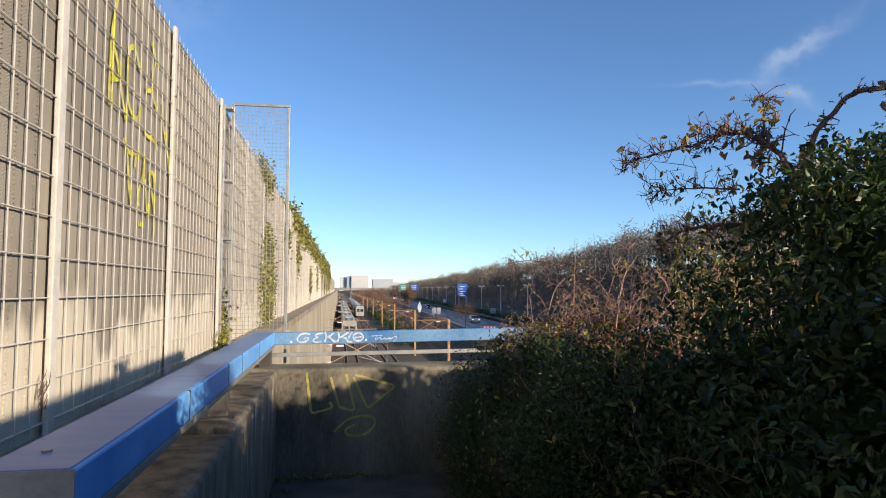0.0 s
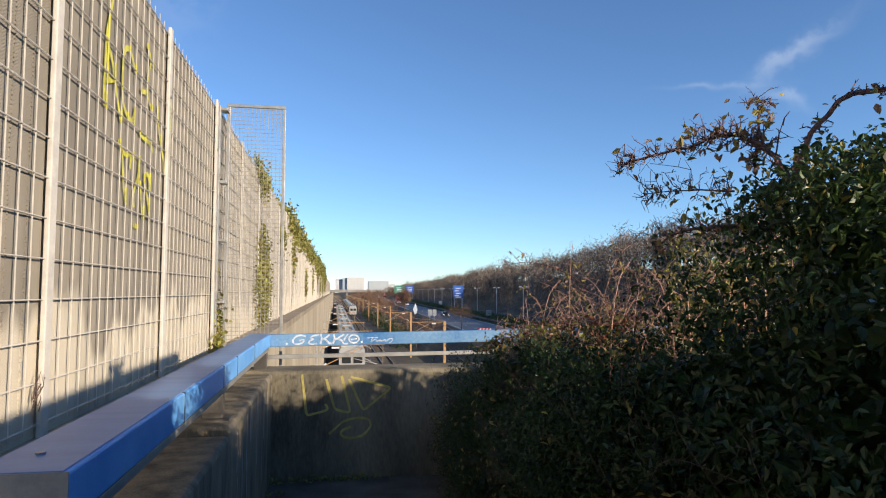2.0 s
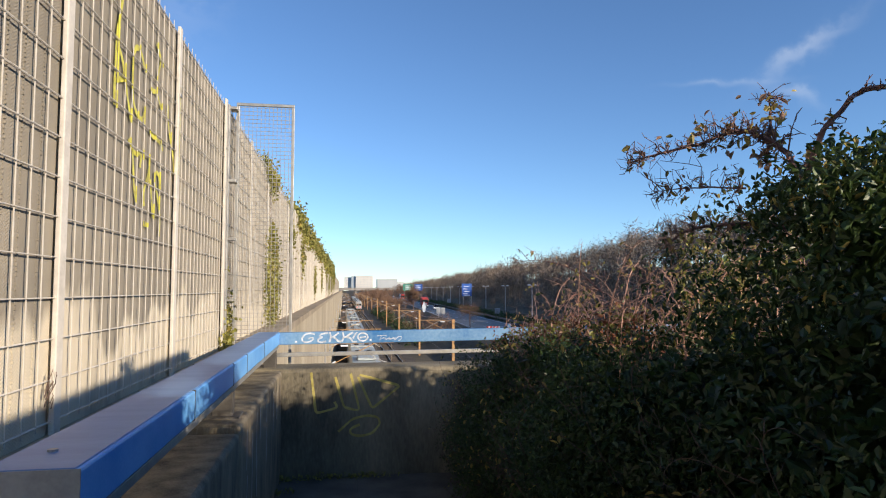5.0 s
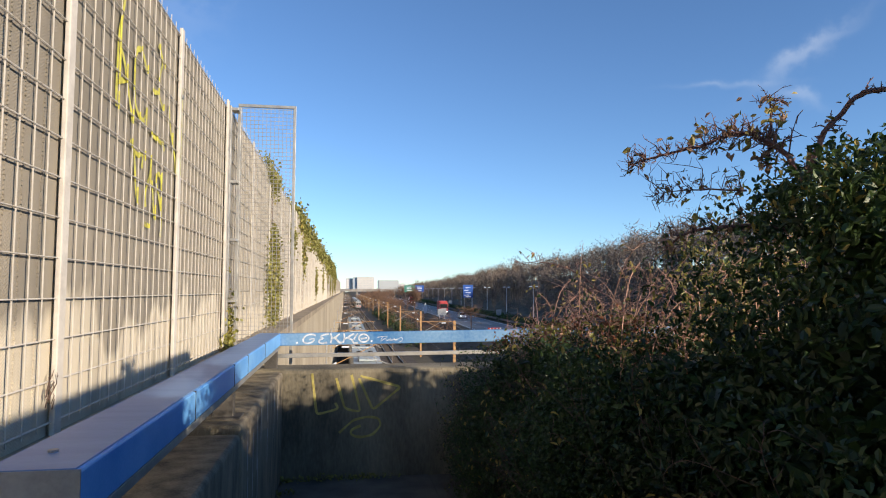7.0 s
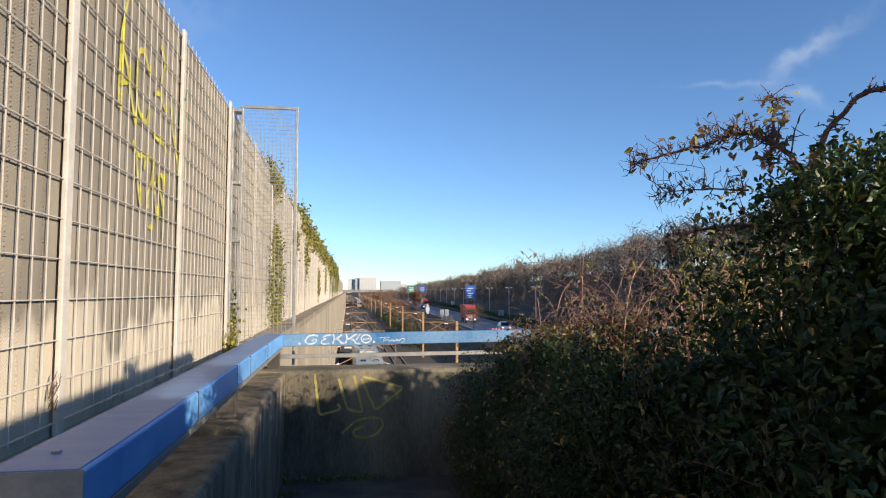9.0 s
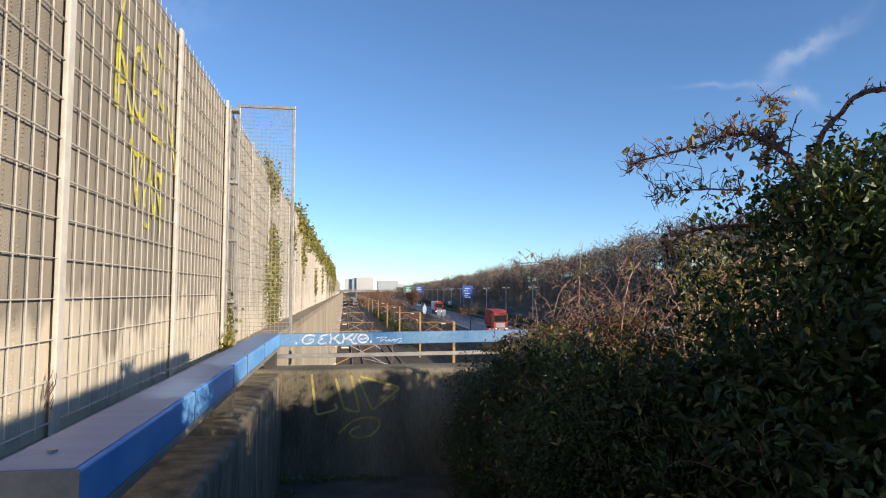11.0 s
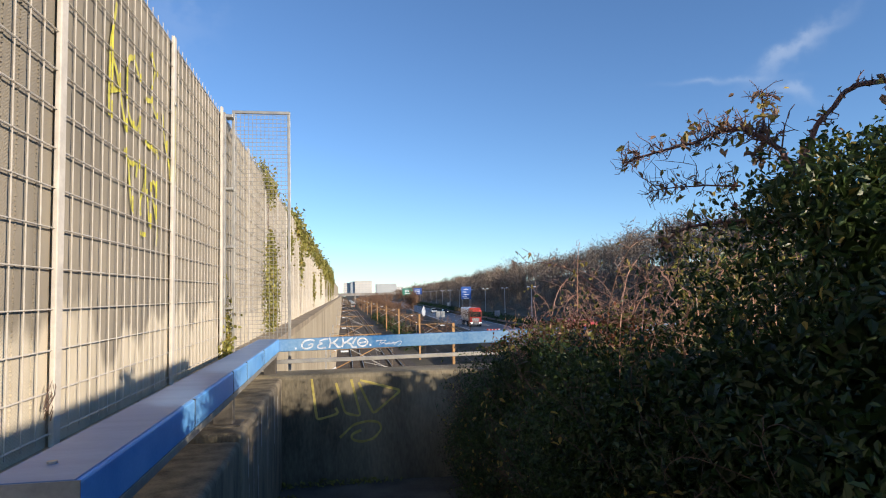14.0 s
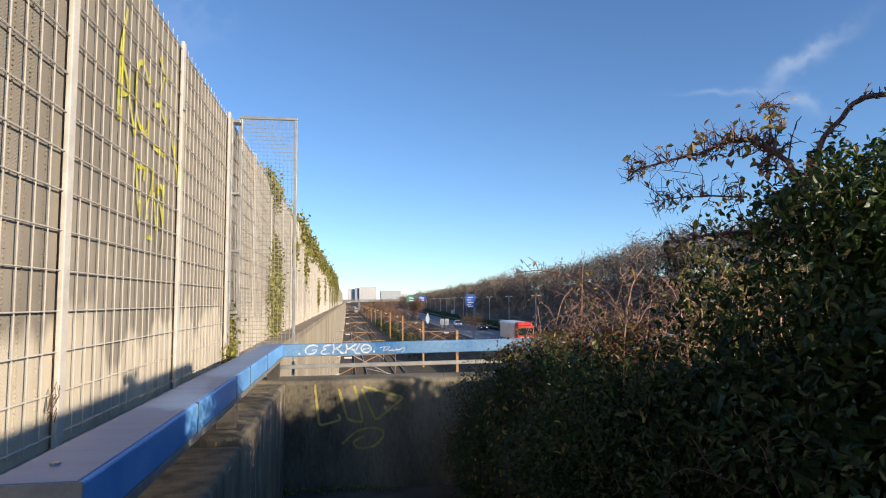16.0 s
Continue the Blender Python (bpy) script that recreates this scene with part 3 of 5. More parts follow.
for i in range(1, 14):
    add_box(bm, (i * 0.05 - 0.0027, -0.0027, 0), (i * 0.05 + 0.0027, 0.0027, 3.03))
for i in range(1, 61):
    add_box(bm, (0.03, -0.0075, i * 0.05 - 0.0027), (0.69, -0.0027, i * 0.05 + 0.0027))
part("mesh", bm, M_GALV, gate, "fine wire mesh")


def build_twigs():
    r = np.random.default_rng(41)
    clump = thing("dry_twigs", (FENCE_X, 3.43, 1.55), "small clump of dry twigs caught in the mesh fence", "twigs")
    for k in range(9):
        a = Vector((0.01, r.normal() * 0.03, r.uniform(-0.05, 0.05)))
        b = a + Vector((r.uniform(0, 0.02), r.normal() * 0.04, r.uniform(0.03, 0.07)))
        c = b + Vector((r.uniform(-0.01, 0.02), r.normal() * 0.05, r.uniform(0.0, 0.08)))
        part("twig", tube([a, b, c], [0.003, 0.0025, 0.0015], 4), M_BARK, clump)


build_twigs()
# dotted shadows of the upright wires, modelled as rows of small raised boxes
wire_shadows = thing("barrier_wire_shadows", (BARRIER_X, 0, 0), "dotted wire shadows modelled as raised specks on the concrete barrier", "seam", kind="structure")
for y, hi in ((2.98, 3.9), (3.13, 4.2), (3.32, 3.3)):
    bm = bmesh.new()
    z = 1.5
    while z < hi:
        k = 0.004 + 0.007 * (noise.noise((y * 7, z * 11, 0)) + 0.5)
        o = 0.012 * noise.noise((y * 3, z * 4, 5))
        add_box(bm, (-0.003, y + o - k * 0.5, z), (0.0045 + 0.002 * (int(z * 100) % 3), y + o + k * 0.5, z + 0.014))
        z += 0.022
    tagged(part("seam", bm, M_BARRIER, wire_shadows), kind="stuff")

# ---- bush ----
TOP_Y = [0.0, 1.4, 1.67, 1.9, 2.1, 2.56, 3.76, 4.9, 6.7, 7.1]
TOP_Z = [2.5, 2.42, 2.48, 2.16, 2.0, 1.87, 1.84, 1.64, 0.98, 0.8]


def bush_top(x, y):
    return np.interp(y, TOP_Y, TOP_Z) + 0.10 * np.clip(x - 1.2, 0, 1.5) + 0.07 * np.sin(7 * y + 3 * x) * np.sin(5 * x + 1) + 0.25 * np.clip(x - 1.15, 0, 0.6) * np.clip((y - 4.3) / 2, 0, 1) - 0.55 * np.clip(x - 1.5, 0, 1) * np.clip((2.7 - y) / 0.6, 0, 1) - 0.3 * np.clip(x - 1.5, 0, 1) * np.clip((y - 4.2) / 0.8, 0, 1)


def bush_side(y, z):
    return 0.97 + 0.05 * np.clip(y - 4, 0, 3) * 0.6 + 0.04 * np.clip(y - 5.5, 0, 2) + 0.09 * np.sin(3.1 * y + 1.3 * z) + 0.06 * np.sin(8 * z + 2 * y) - 0.05 * (z < 1.4)


def build_bush():
    rng = np.random.default_rng(5)
    bush = thing("bush", (1.6, 4, 0.05), "dense dark evergreen bush with reddish brambles along the platform", "bush")
    n = 620000
    p = np.stack([rng.uniform(0.75, 2.5, n), rng.uniform(0.6, 7.05, n), rng.uniform(0.05, 2.9, n)], 1)
    ds = np.minimum(p[:, 0] - bush_side(p[:, 1], p[:, 2]), bush_top(p[:, 0], p[:, 1]) - p[:, 2])
    keep = (ds > 0) & (rng.random(n) < np.where(ds < 0.30, 0.80, 0.10))
    clump = np.sin(p[:, 0] * 11 + 2 * np.sin(p[:, 1] * 5)) * np.sin(p[:, 1] * 9) * np.sin(p[:, 2] * 10 + p[:, 0] * 4)
    keep &= (clump > -0.35) | (ds > 0.2)
    thin = (p[:, 1] < 2.45) & (p[:, 0] < 1.21 + 0.05 * np.sin(14 * p[:, 2])) & (p[:, 2] > 1.78 + 1.0 * (p[:, 0] - 1.1))
    keep &= ~thin | (rng.random(n) < np.where(p[:, 2] > 1.98 + 1.0 * (p[:, 0] - 1.1), 0.06, 0.3))
    p = p[keep]
    size = np.where(p[:, 1] < 2.3, 0.031, 0.024) * np.where(p[:, 1] > 4.5, 0.85, 1.0)
    ob = leaf_soup("foliage", p - np.array([1.6, 4, 0.05]), size, [M_LEAF, M_LEAFY], bush, rng, second=0.008, narrow=0.5)
    tagged(ob, "small dark green leaves, a few yellowing", kind="stuff")
    n = 3000
    p = np.stack([rng.uniform(1.08, 1.55, n), rng.uniform(1.55, 2.3, n), rng.uniform(2.0, 2.52, n)], 1)
    p = p[(np.sin(p[:, 0] * 23 + 3 * np.sin(p[:, 1] * 13)) * np.sin(p[:, 2] * 25 + p[:, 1] * 9) > -0.1) & (p[:, 2] < 2.0 + 0.85 * (p[:, 0] - 1.0) + rng.uniform(0, 0.22, n))]
    n = 6500
    q = np.stack([rng.uniform(1.20, 1.85, n), rng.uniform(1.45, 1.82, n), rng.uniform(2.25, 2.6, n)], 1)
    q = q[(q[:, 2] < 2.41 + 0.5 * np.clip(q[:, 0] - 1.22, 0, 0.3) + 0.03 * np.sin(q[:, 0] * 31)) & (np.sin(q[:, 0] * 29 + 4 * q[:, 2]) * np.sin(q[:, 2] * 33 + q[:, 1] * 11) > -0.35)]
    p = np.concatenate([p, q])
    tagged(leaf_soup("top_foliage", p - np.array([1.6, 4, 0.05]), 0.027, [M_LEAF, M_LEAFY], bush, rng, droop=0.6, second=0.1, narrow=0.5), "small leaves round the upper branches", kind="stuff")
    n = 90000
    p = np.stack([rng.uniform(1.2, 2.7, n), rng.uniform(0.4, 7.0, n), rng.uniform(0.05, 2.4, n)], 1)
    ds = np.minimum(p[:, 0] - bush_side(p[:, 1], p[:, 2]), bush_top(p[:, 0], p[:, 1]) - p[:, 2])
    p = p[(ds > 0.13) & ((p[:, 1] > 2.45) | (p[:, 0] > 1.4) | (p[:, 2] < 1.85 + 0.8 * (p[:, 0] - 1.3)))]
    ob = leaf_soup("inner_foliage", p - np.array([1.6, 4, 0.05]), 0.085, M_LEAF, bush, rng)
    tagged(ob, "dense shaded leaves inside the bush", kind="stuff")
    # sunlight on these bush leaves is put into their brighter yellow-green colour
    n = 12000
    p = np.stack([rng.uniform(1.3, 2.4, n), rng.uniform(2.5, 3.5, n), rng.uniform(1.8, 2.5, n)], 1)
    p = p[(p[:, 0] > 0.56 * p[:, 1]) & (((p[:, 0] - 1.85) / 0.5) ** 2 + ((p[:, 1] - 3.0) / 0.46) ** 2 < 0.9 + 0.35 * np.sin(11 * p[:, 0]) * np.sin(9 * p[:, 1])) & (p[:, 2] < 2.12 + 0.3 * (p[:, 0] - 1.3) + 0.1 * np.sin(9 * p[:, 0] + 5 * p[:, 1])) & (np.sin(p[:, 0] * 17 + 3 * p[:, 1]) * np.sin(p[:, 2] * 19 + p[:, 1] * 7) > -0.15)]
    tagged(leaf_soup("sunlit_foliage", p - np.array([1.6, 4, 0.05]), 0.03, [M_IVY, M_LEAF], bush, rng, droop=0.5, second=0.3, narrow=0.55), "leaves behind the upper branches, sunlight put into their yellow-green colour", kind="stuff")
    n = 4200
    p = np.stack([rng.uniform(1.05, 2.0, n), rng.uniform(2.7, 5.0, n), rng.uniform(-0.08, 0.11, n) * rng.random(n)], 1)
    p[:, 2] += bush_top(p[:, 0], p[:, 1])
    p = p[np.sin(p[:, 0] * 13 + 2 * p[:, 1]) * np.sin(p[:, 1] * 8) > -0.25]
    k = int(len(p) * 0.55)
    tagged(leaf_soup("bramble_leaves", p[:k] - np.array([1.6, 4, 0.05]), 0.027, [M_RUST, M_DRY_LIT], bush, rng, droop=0.5, second=0.35, narrow=0.55), "rusty bramble leaves on the sunlit top", kind="stuff")
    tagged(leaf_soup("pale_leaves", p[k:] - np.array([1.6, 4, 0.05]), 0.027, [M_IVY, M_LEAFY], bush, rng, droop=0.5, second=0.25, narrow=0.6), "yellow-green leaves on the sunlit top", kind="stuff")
    return bush


bush = build_bush()


# ---- painted marks ----
def ribbons(name, strokes, width, place, material, parent, rounds=1):
    """Flat paint strokes, 3 mm proud; place turns a pair of coordinates into a point."""
    v, f = [], []
    for pts in strokes:
        q = []
        for a, b in zip(pts, pts[1:]):
            n = max(1, int(math.hypot(b[0] - a[0], b[1] - a[1]) / 0.02))
            q += [(a[0] + (b[0] - a[0]) * i / n, a[1] + (b[1] - a[1]) * i / n) for i in range(n)]
        q.append(pts[-1])
        for _ in range(rounds):
            q = [q[0]] + [((a[0] + 2 * b[0] + c[0]) / 4, (a[1] + 2 * b[1] + c[1]) / 4) for a, b, c in zip(q, q[1:], q[2:])] + [q[-1]]
        base = len(v)
        for i, p in enumerate(q):
            a, b = q[max(i - 1, 0)], q[min(i + 1, len(q) - 1)]
            d = math.hypot(b[0] - a[0], b[1] - a[1]) or 1
            r = width * (0.5 + 0.16 * noise.noise((p[0] * 9, p[1] * 9, 1)))
            nx, ny = -(b[1] - a[1]) / d * r, (b[0] - a[0]) / d * r
            v += [place(p[0] + nx, p[1] + ny), place(p[0] - nx, p[1] - ny)]
        f += [(base + 2 * i, base + 2 * i + 1, base + 2 * i + 3, base + 2 * i + 2) for i in range(len(q) - 1)]
    return soup(name, v, f, material, parent)

YELLOW = [
    [(4.345, 4.060), (4.313, 3.927), (4.243, 3.746), (4.241, 3.596), (4.230, 3.432), (4.239, 3.270)],
    [(4.273, 3.683), (4.362, 3.616), (4.430, 3.486), (4.500, 3.352), (4.561, 3.251)],
    [(4.257, 3.435), (4.428, 3.511)],
    [(4.816, 3.698), (4.786, 3.772), (4.695, 3.821), (4.594, 3.789), (4.566, 3.664), (4.560, 3.529), (4.595, 3.380), (4.704, 3.317), (4.812, 3.311), (4.865, 3.445)],
    [(5.093, 4.004), (5.201, 3.955), (5.235, 3.890), (5.150, 3.799), (5.137, 3.734)],
    [(4.988, 3.605), (5.060, 3.605), (5.115, 3.652), (5.189, 3.585), (5.272, 3.541)],
    [(4.974, 3.282), (5.096, 3.268), (5.302, 3.264), (5.334, 3.218)],
    [(5.440, 3.628), (5.475, 3.463), (5.545, 3.352), (5.647, 3.245), (5.696, 3.075)],
    [(4.524, 3.118), (4.609, 3.052), (4.691, 3.043), (4.813, 3.096), (4.782, 2.973)],
    [(4.608, 3.065), (4.641, 2.939), (4.652, 2.822), (4.726, 2.699)],
    [(4.994, 3.093), (4.986, 2.948), (4.864, 2.815), (4.897, 2.708)],
    [(5.127, 2.973), (5.197, 3.030), (5.279, 2.985), (5.263, 2.892)],
    [(5.130, 2.944), (5.247, 2.799), (5.313, 2.672), (5.287, 2.518)],
    [(5.035, 2.928), (5.075, 2.775), (5.113, 2.649)],
    [(4.888, 2.582), (5.002, 2.573)],
]
WHITE = [
    [(-0.322, 1.583), (-0.372, 1.601), (-0.435, 1.584), (-0.468, 1.542), (-0.455, 1.502), (-0.404, 1.493), (-0.354, 1.511), (-0.330, 1.549), (-0.367, 1.554), (-0.392, 1.533)],
    [(-0.174, 1.599), (-0.237, 1.591), (-0.279, 1.566), (-0.224, 1.550), (-0.270, 1.540), (-0.299, 1.511), (-0.270, 1.489), (-0.194, 1.503)],
    [(-0.157, 1.608), (-0.139, 1.565), (-0.155, 1.496)],
    [(-0.055, 1.602), (-0.092, 1.564), (-0.139, 1.547)],
    [(-0.114, 1.552), (-0.071, 1.525), (-0.062, 1.491), (-0.023, 1.499)],
    [(-0.008, 1.606), (0.006, 1.559), (-0.015, 1.499)],
    [(0.112, 1.601), (0.070, 1.584), (0.044, 1.554), (0.002, 1.544)],
    [(0.044, 1.550), (0.092, 1.532), (0.101, 1.489), (0.156, 1.497)],
    [(0.155, 1.605), (0.126, 1.571), (0.109, 1.532)],
    [(0.281, 1.548), (0.273, 1.523), (0.251, 1.505), (0.221, 1.499), (0.191, 1.506), (0.168, 1.524), (0.160, 1.549), (0.168, 1.574), (0.190, 1.592), (0.220, 1.598), (0.250, 1.591), (0.273, 1.573), (0.281, 1.548)],
    [(0.186, 1.540), (0.259, 1.552)],
]
THIN = [
    [(0.380, 1.556), (0.433, 1.566), (0.494, 1.559)],
    [(0.437, 1.559), (0.420, 1.529), (0.407, 1.503), (0.433, 1.516), (0.459, 1.542), (0.485, 1.555), (0.468, 1.524), (0.494, 1.502), (0.511, 1.533), (0.542, 1.558), (0.520, 1.528), (0.529, 1.502), (0.564, 1.519), (0.581, 1.558), (0.577, 1.519), (0.590, 1.501), (0.612, 1.536), (0.638, 1.553), (0.677, 1.544), (0.669, 1.518), (0.625, 1.497)],
    [(0.476, 1.520), (0.607, 1.532)],
]
DOTS = [(-0.530, 1.502), (0.311, 1.513)]
OCHRE = [
    [(-0.343, 1.191), (-0.289, 0.746), (-0.048, 0.806), (-0.091, 0.868)] ,
    [(-0.082, 1.136), (0.013, 0.804), (0.185, 0.762), (0.083, 1.169)] ,
    [(0.164, 1.131), (0.321, 0.782), (0.631, 1.027), (0.182, 1.155)] ,
    [(-0.045, 0.544), (0.106, 0.679), (0.26, 0.711), (0.383, 0.694), (0.415, 0.62), (0.323, 0.513), (0.188, 0.487), (0.077, 0.515), (0.071, 0.57), (0.187, 0.615)] ,
]
def graffiti(strokes, width, place, material, label, rounds=1):
    g = thing("graffiti", (0, 0, 0), label, "graffiti")
    for st in strokes:
        ribbons("paint_stroke", [st], width, place, material, g, rounds)


graffiti(YELLOW, 0.038, lambda a, b: (BARRIER_X + 0.016, a, b), M_YELLOW, "yellow spray paint strokes on the concrete barrier", 10)
graffiti([[(5.722, 3.86), (5.724, 3.5), (5.722, 3.08)]], 0.016, lambda a, b: (FENCE_X + 0.0225, a, b), M_YELLOW, "yellow spray paint line on the fence post")
graffiti(WHITE, 0.019, lambda a, b: (a, 7.397, b), M_WHITE_TAG, "bold white spray paint tag on the blue rail")
graffiti(THIN, 0.007, lambda a, b: (a, 7.397, b), M_WHITE_TAG, "thin white marker tag on the blue rail")
graffiti([[(x - 0.01, z), (x + 0.01, z)] for x, z in DOTS], 0.022, lambda a, b: (a, 7.397, b), M_WHITE, "white paint dots on the blue rail")
graffiti(OCHRE, 0.026, lambda a, b: (a, 7.117, b), M_OCHRE, "ochre spray paint letters on the dark parapet wall", 4)



def paint_on_wires():
    """Sleeves of paint where the spray crossed the upright wires of the fence."""
    g = thing("wire_paint", (0, 0, 0), "yellow overspray on the upright fence wires", "graffiti")
    y0, y1, k = FENCE_Y0 + 0.04, FENCE_Y0 + SPAN - 0.04, WIRES
    for i in range(1, k + 1):
        wy = y0 + (y1 - y0) * i / (k + 1)
        hit = sorted(a[1] + (b[1] - a[1]) * q / 60 for st in YELLOW for a, b in zip(st, st[1:]) for q in range(61) if abs(a[0] + (b[0] - a[0]) * q / 60 - wy) < 0.026)
        runs = []
        for z in hit:
            if runs and z - runs[-1][1] < 0.05:
                runs[-1][1] = z
            else:
                runs.append([z, z])
        for lo, hi in runs:
            part("paint_sleeve", box((FENCE_X - 0.0042, wy - 0.0042, lo - 0.015), (FENCE_X + 0.0042, wy + 0.0042, hi + 0.015)), M_YELLOW, g)


paint_on_wires()
drip = thing("lime_streaks", (0, 0, 0), "pale lime streaks running down the side parapet", "stain")
for y, z0, z1 in ((5.12, 1.15, 0.72), (5.16, 0.80, 0.50), (5.33, 1.15, 0.9), (5.75, 1.15, 0.95), (5.78, 0.9, 0.6), (4.62, 1.12, 0.85), (4.66, 0.8, 0.45), (4.9, 1.05, 0.45), (6.3, 1.15, 0.7), (6.6, 1.1, 0.8), (4.2, 0.7, 0.45)):
    x = -0.6525 if y > 4.37 else -0.6575
    k = 5
    pts = [(y + 0.012 * noise.noise((y * 9, i * 1.7, 0)), z0 + (z1 - z0) * i / k) for i in range(k + 1)]
    ribbons("streak", [pts], 0.02, lambda a, b: (x, a, b), M_LIME, drip)
bolt = part("bolt", tube([(-0.80, 1.95, 1.646), (-0.80, 1.95, 1.654)], 0.014, 10), M_ZINC, guard)


def build_weeds():
    r = np.random.default_rng(31)
    for x, y in ((-0.6, 7.02), (-0.3, 7.06), (0.05, 7.05), (0.3, 7.06), (-0.66, 6.6), (-0.68, 6.0)):
        weed = thing("weed", (x, y, 0.05), "small green weed growing at the foot of the wall", "weed", "weeds at the wall foot")
        leaf_soup("leaves", r.normal(size=(70, 3)) * (0.13, 0.03, 0.015) + (0, 0, 0.03), 0.035, M_IVY, weed, r, droop=-0.4)


build_weeds()

# ---- branches and brambles over the bush ----
B1 = [(0.976, 2.05, 2.536), (1.067, 2.0, 2.564), (1.174, 1.95, 2.586), (1.257, 1.9, 2.616), (1.325, 1.85, 2.601), (1.386, 1.8, 2.527), (1.422, 1.75, 2.402)]
B2 = [(1.622, 1.5, 2.689), (1.539, 1.55, 2.676), (1.478, 1.6, 2.672), (1.427, 1.63, 2.611), (1.384, 1.65, 2.547), (1.373, 1.7, 2.428)]
B3 = [(1.107, 2.05, 2.251), (1.143, 2.0, 2.293), (1.197, 1.95, 2.308), (1.33, 1.9, 2.313), (1.457, 1.85, 2.297)]
B4 = [(1.352, 1.85, 2.509), (1.37, 1.85, 2.603), (1.38, 1.86, 2.681), (1.385, 1.87, 2.751)]
B5 = [(1.106, 2.1, 2.448), (1.211, 2.0, 2.449), (1.313, 1.9, 2.432)]
B6 = [(1.08, 3.9, 2.269), (1.216, 3.8, 2.276), (1.399, 3.7, 2.211), (1.537, 3.6, 2.073)]


def twiggy(bm, pts, r0, r1, rng, twigs, length, leaves, seg=6, stout=1.0):
    """A branch through points with random side twigs; adds leaf places to leaves."""
    pts = [Vector(p) for p in pts]
    q = []
    for i in range(len(pts) - 1):
        p0, p1, p2, p3 = pts[max(i - 1, 0)], pts[i], pts[i + 1], pts[min(i + 2, len(pts) - 1)]
        for k in range(5):
            u = k / 5
            q.append(0.5 * (2 * p1 + (p2 - p0) * u + (2 * p0 - 5 * p1 + 4 * p2 - p3) * u * u + (3 * p1 - p0 - 3 * p2 + p3) * u ** 3))
    q.append(pts[-1])
    q = [p + Vector(rng.normal(size=3)) * r1 * 0.22 for p in q]
    n = len(q)
    add_tube(bm, q, [r0 + (r1 - r0) * i / (n - 1) for i in range(n)], seg)
    for _ in range(twigs):
        i = int(rng.integers(0, n - 1))
        a = q[i]
        d = (q[min(i + 1, n - 1)] - q[max(i - 1, 0)]).normalized()
        w = Vector(rng.normal(size=3))
        w = (w - d * w.dot(d)).normalized() * 0.8 - d * 0.35 + Vector((0, 0, 0.35))
        ln = length * rng.uniform(0.35, 1.2)
        b = a + w * ln * 0.45 + Vector(rng.normal(size=3)) * ln * 0.16
        m = b + w * ln * 0.25 + Vector(rng.normal(size=3)) * ln * 0.22
        c = m + w * ln * 0.2 + Vector(rng.normal(size=3)) * ln * 0.24
        rr = max(0.0012 * stout, (r0 + (r1 - r0) * i / n) * 0.3)
        add_tube(bm, [a, b, m, c], [rr, rr * 0.8, rr * 0.65, rr * 0.45], 4)
        e = b + (Vector(rng.normal(size=3)) + w).normalized() * ln * 0.4
        add_tube(bm, [b, e], [rr * 0.7, rr * 0.4], 3)
        if stout > 1:
            e = m + Vector(rng.normal(size=3)).normalized() * ln * 0.3
            add_tube(bm, [m, e], [rr * 0.65, rr * 0.4], 3)
        leaves += [tuple(p) for p in (c, e, b) if rng.random() < (0.15 if stout > 1 else 0.14)]


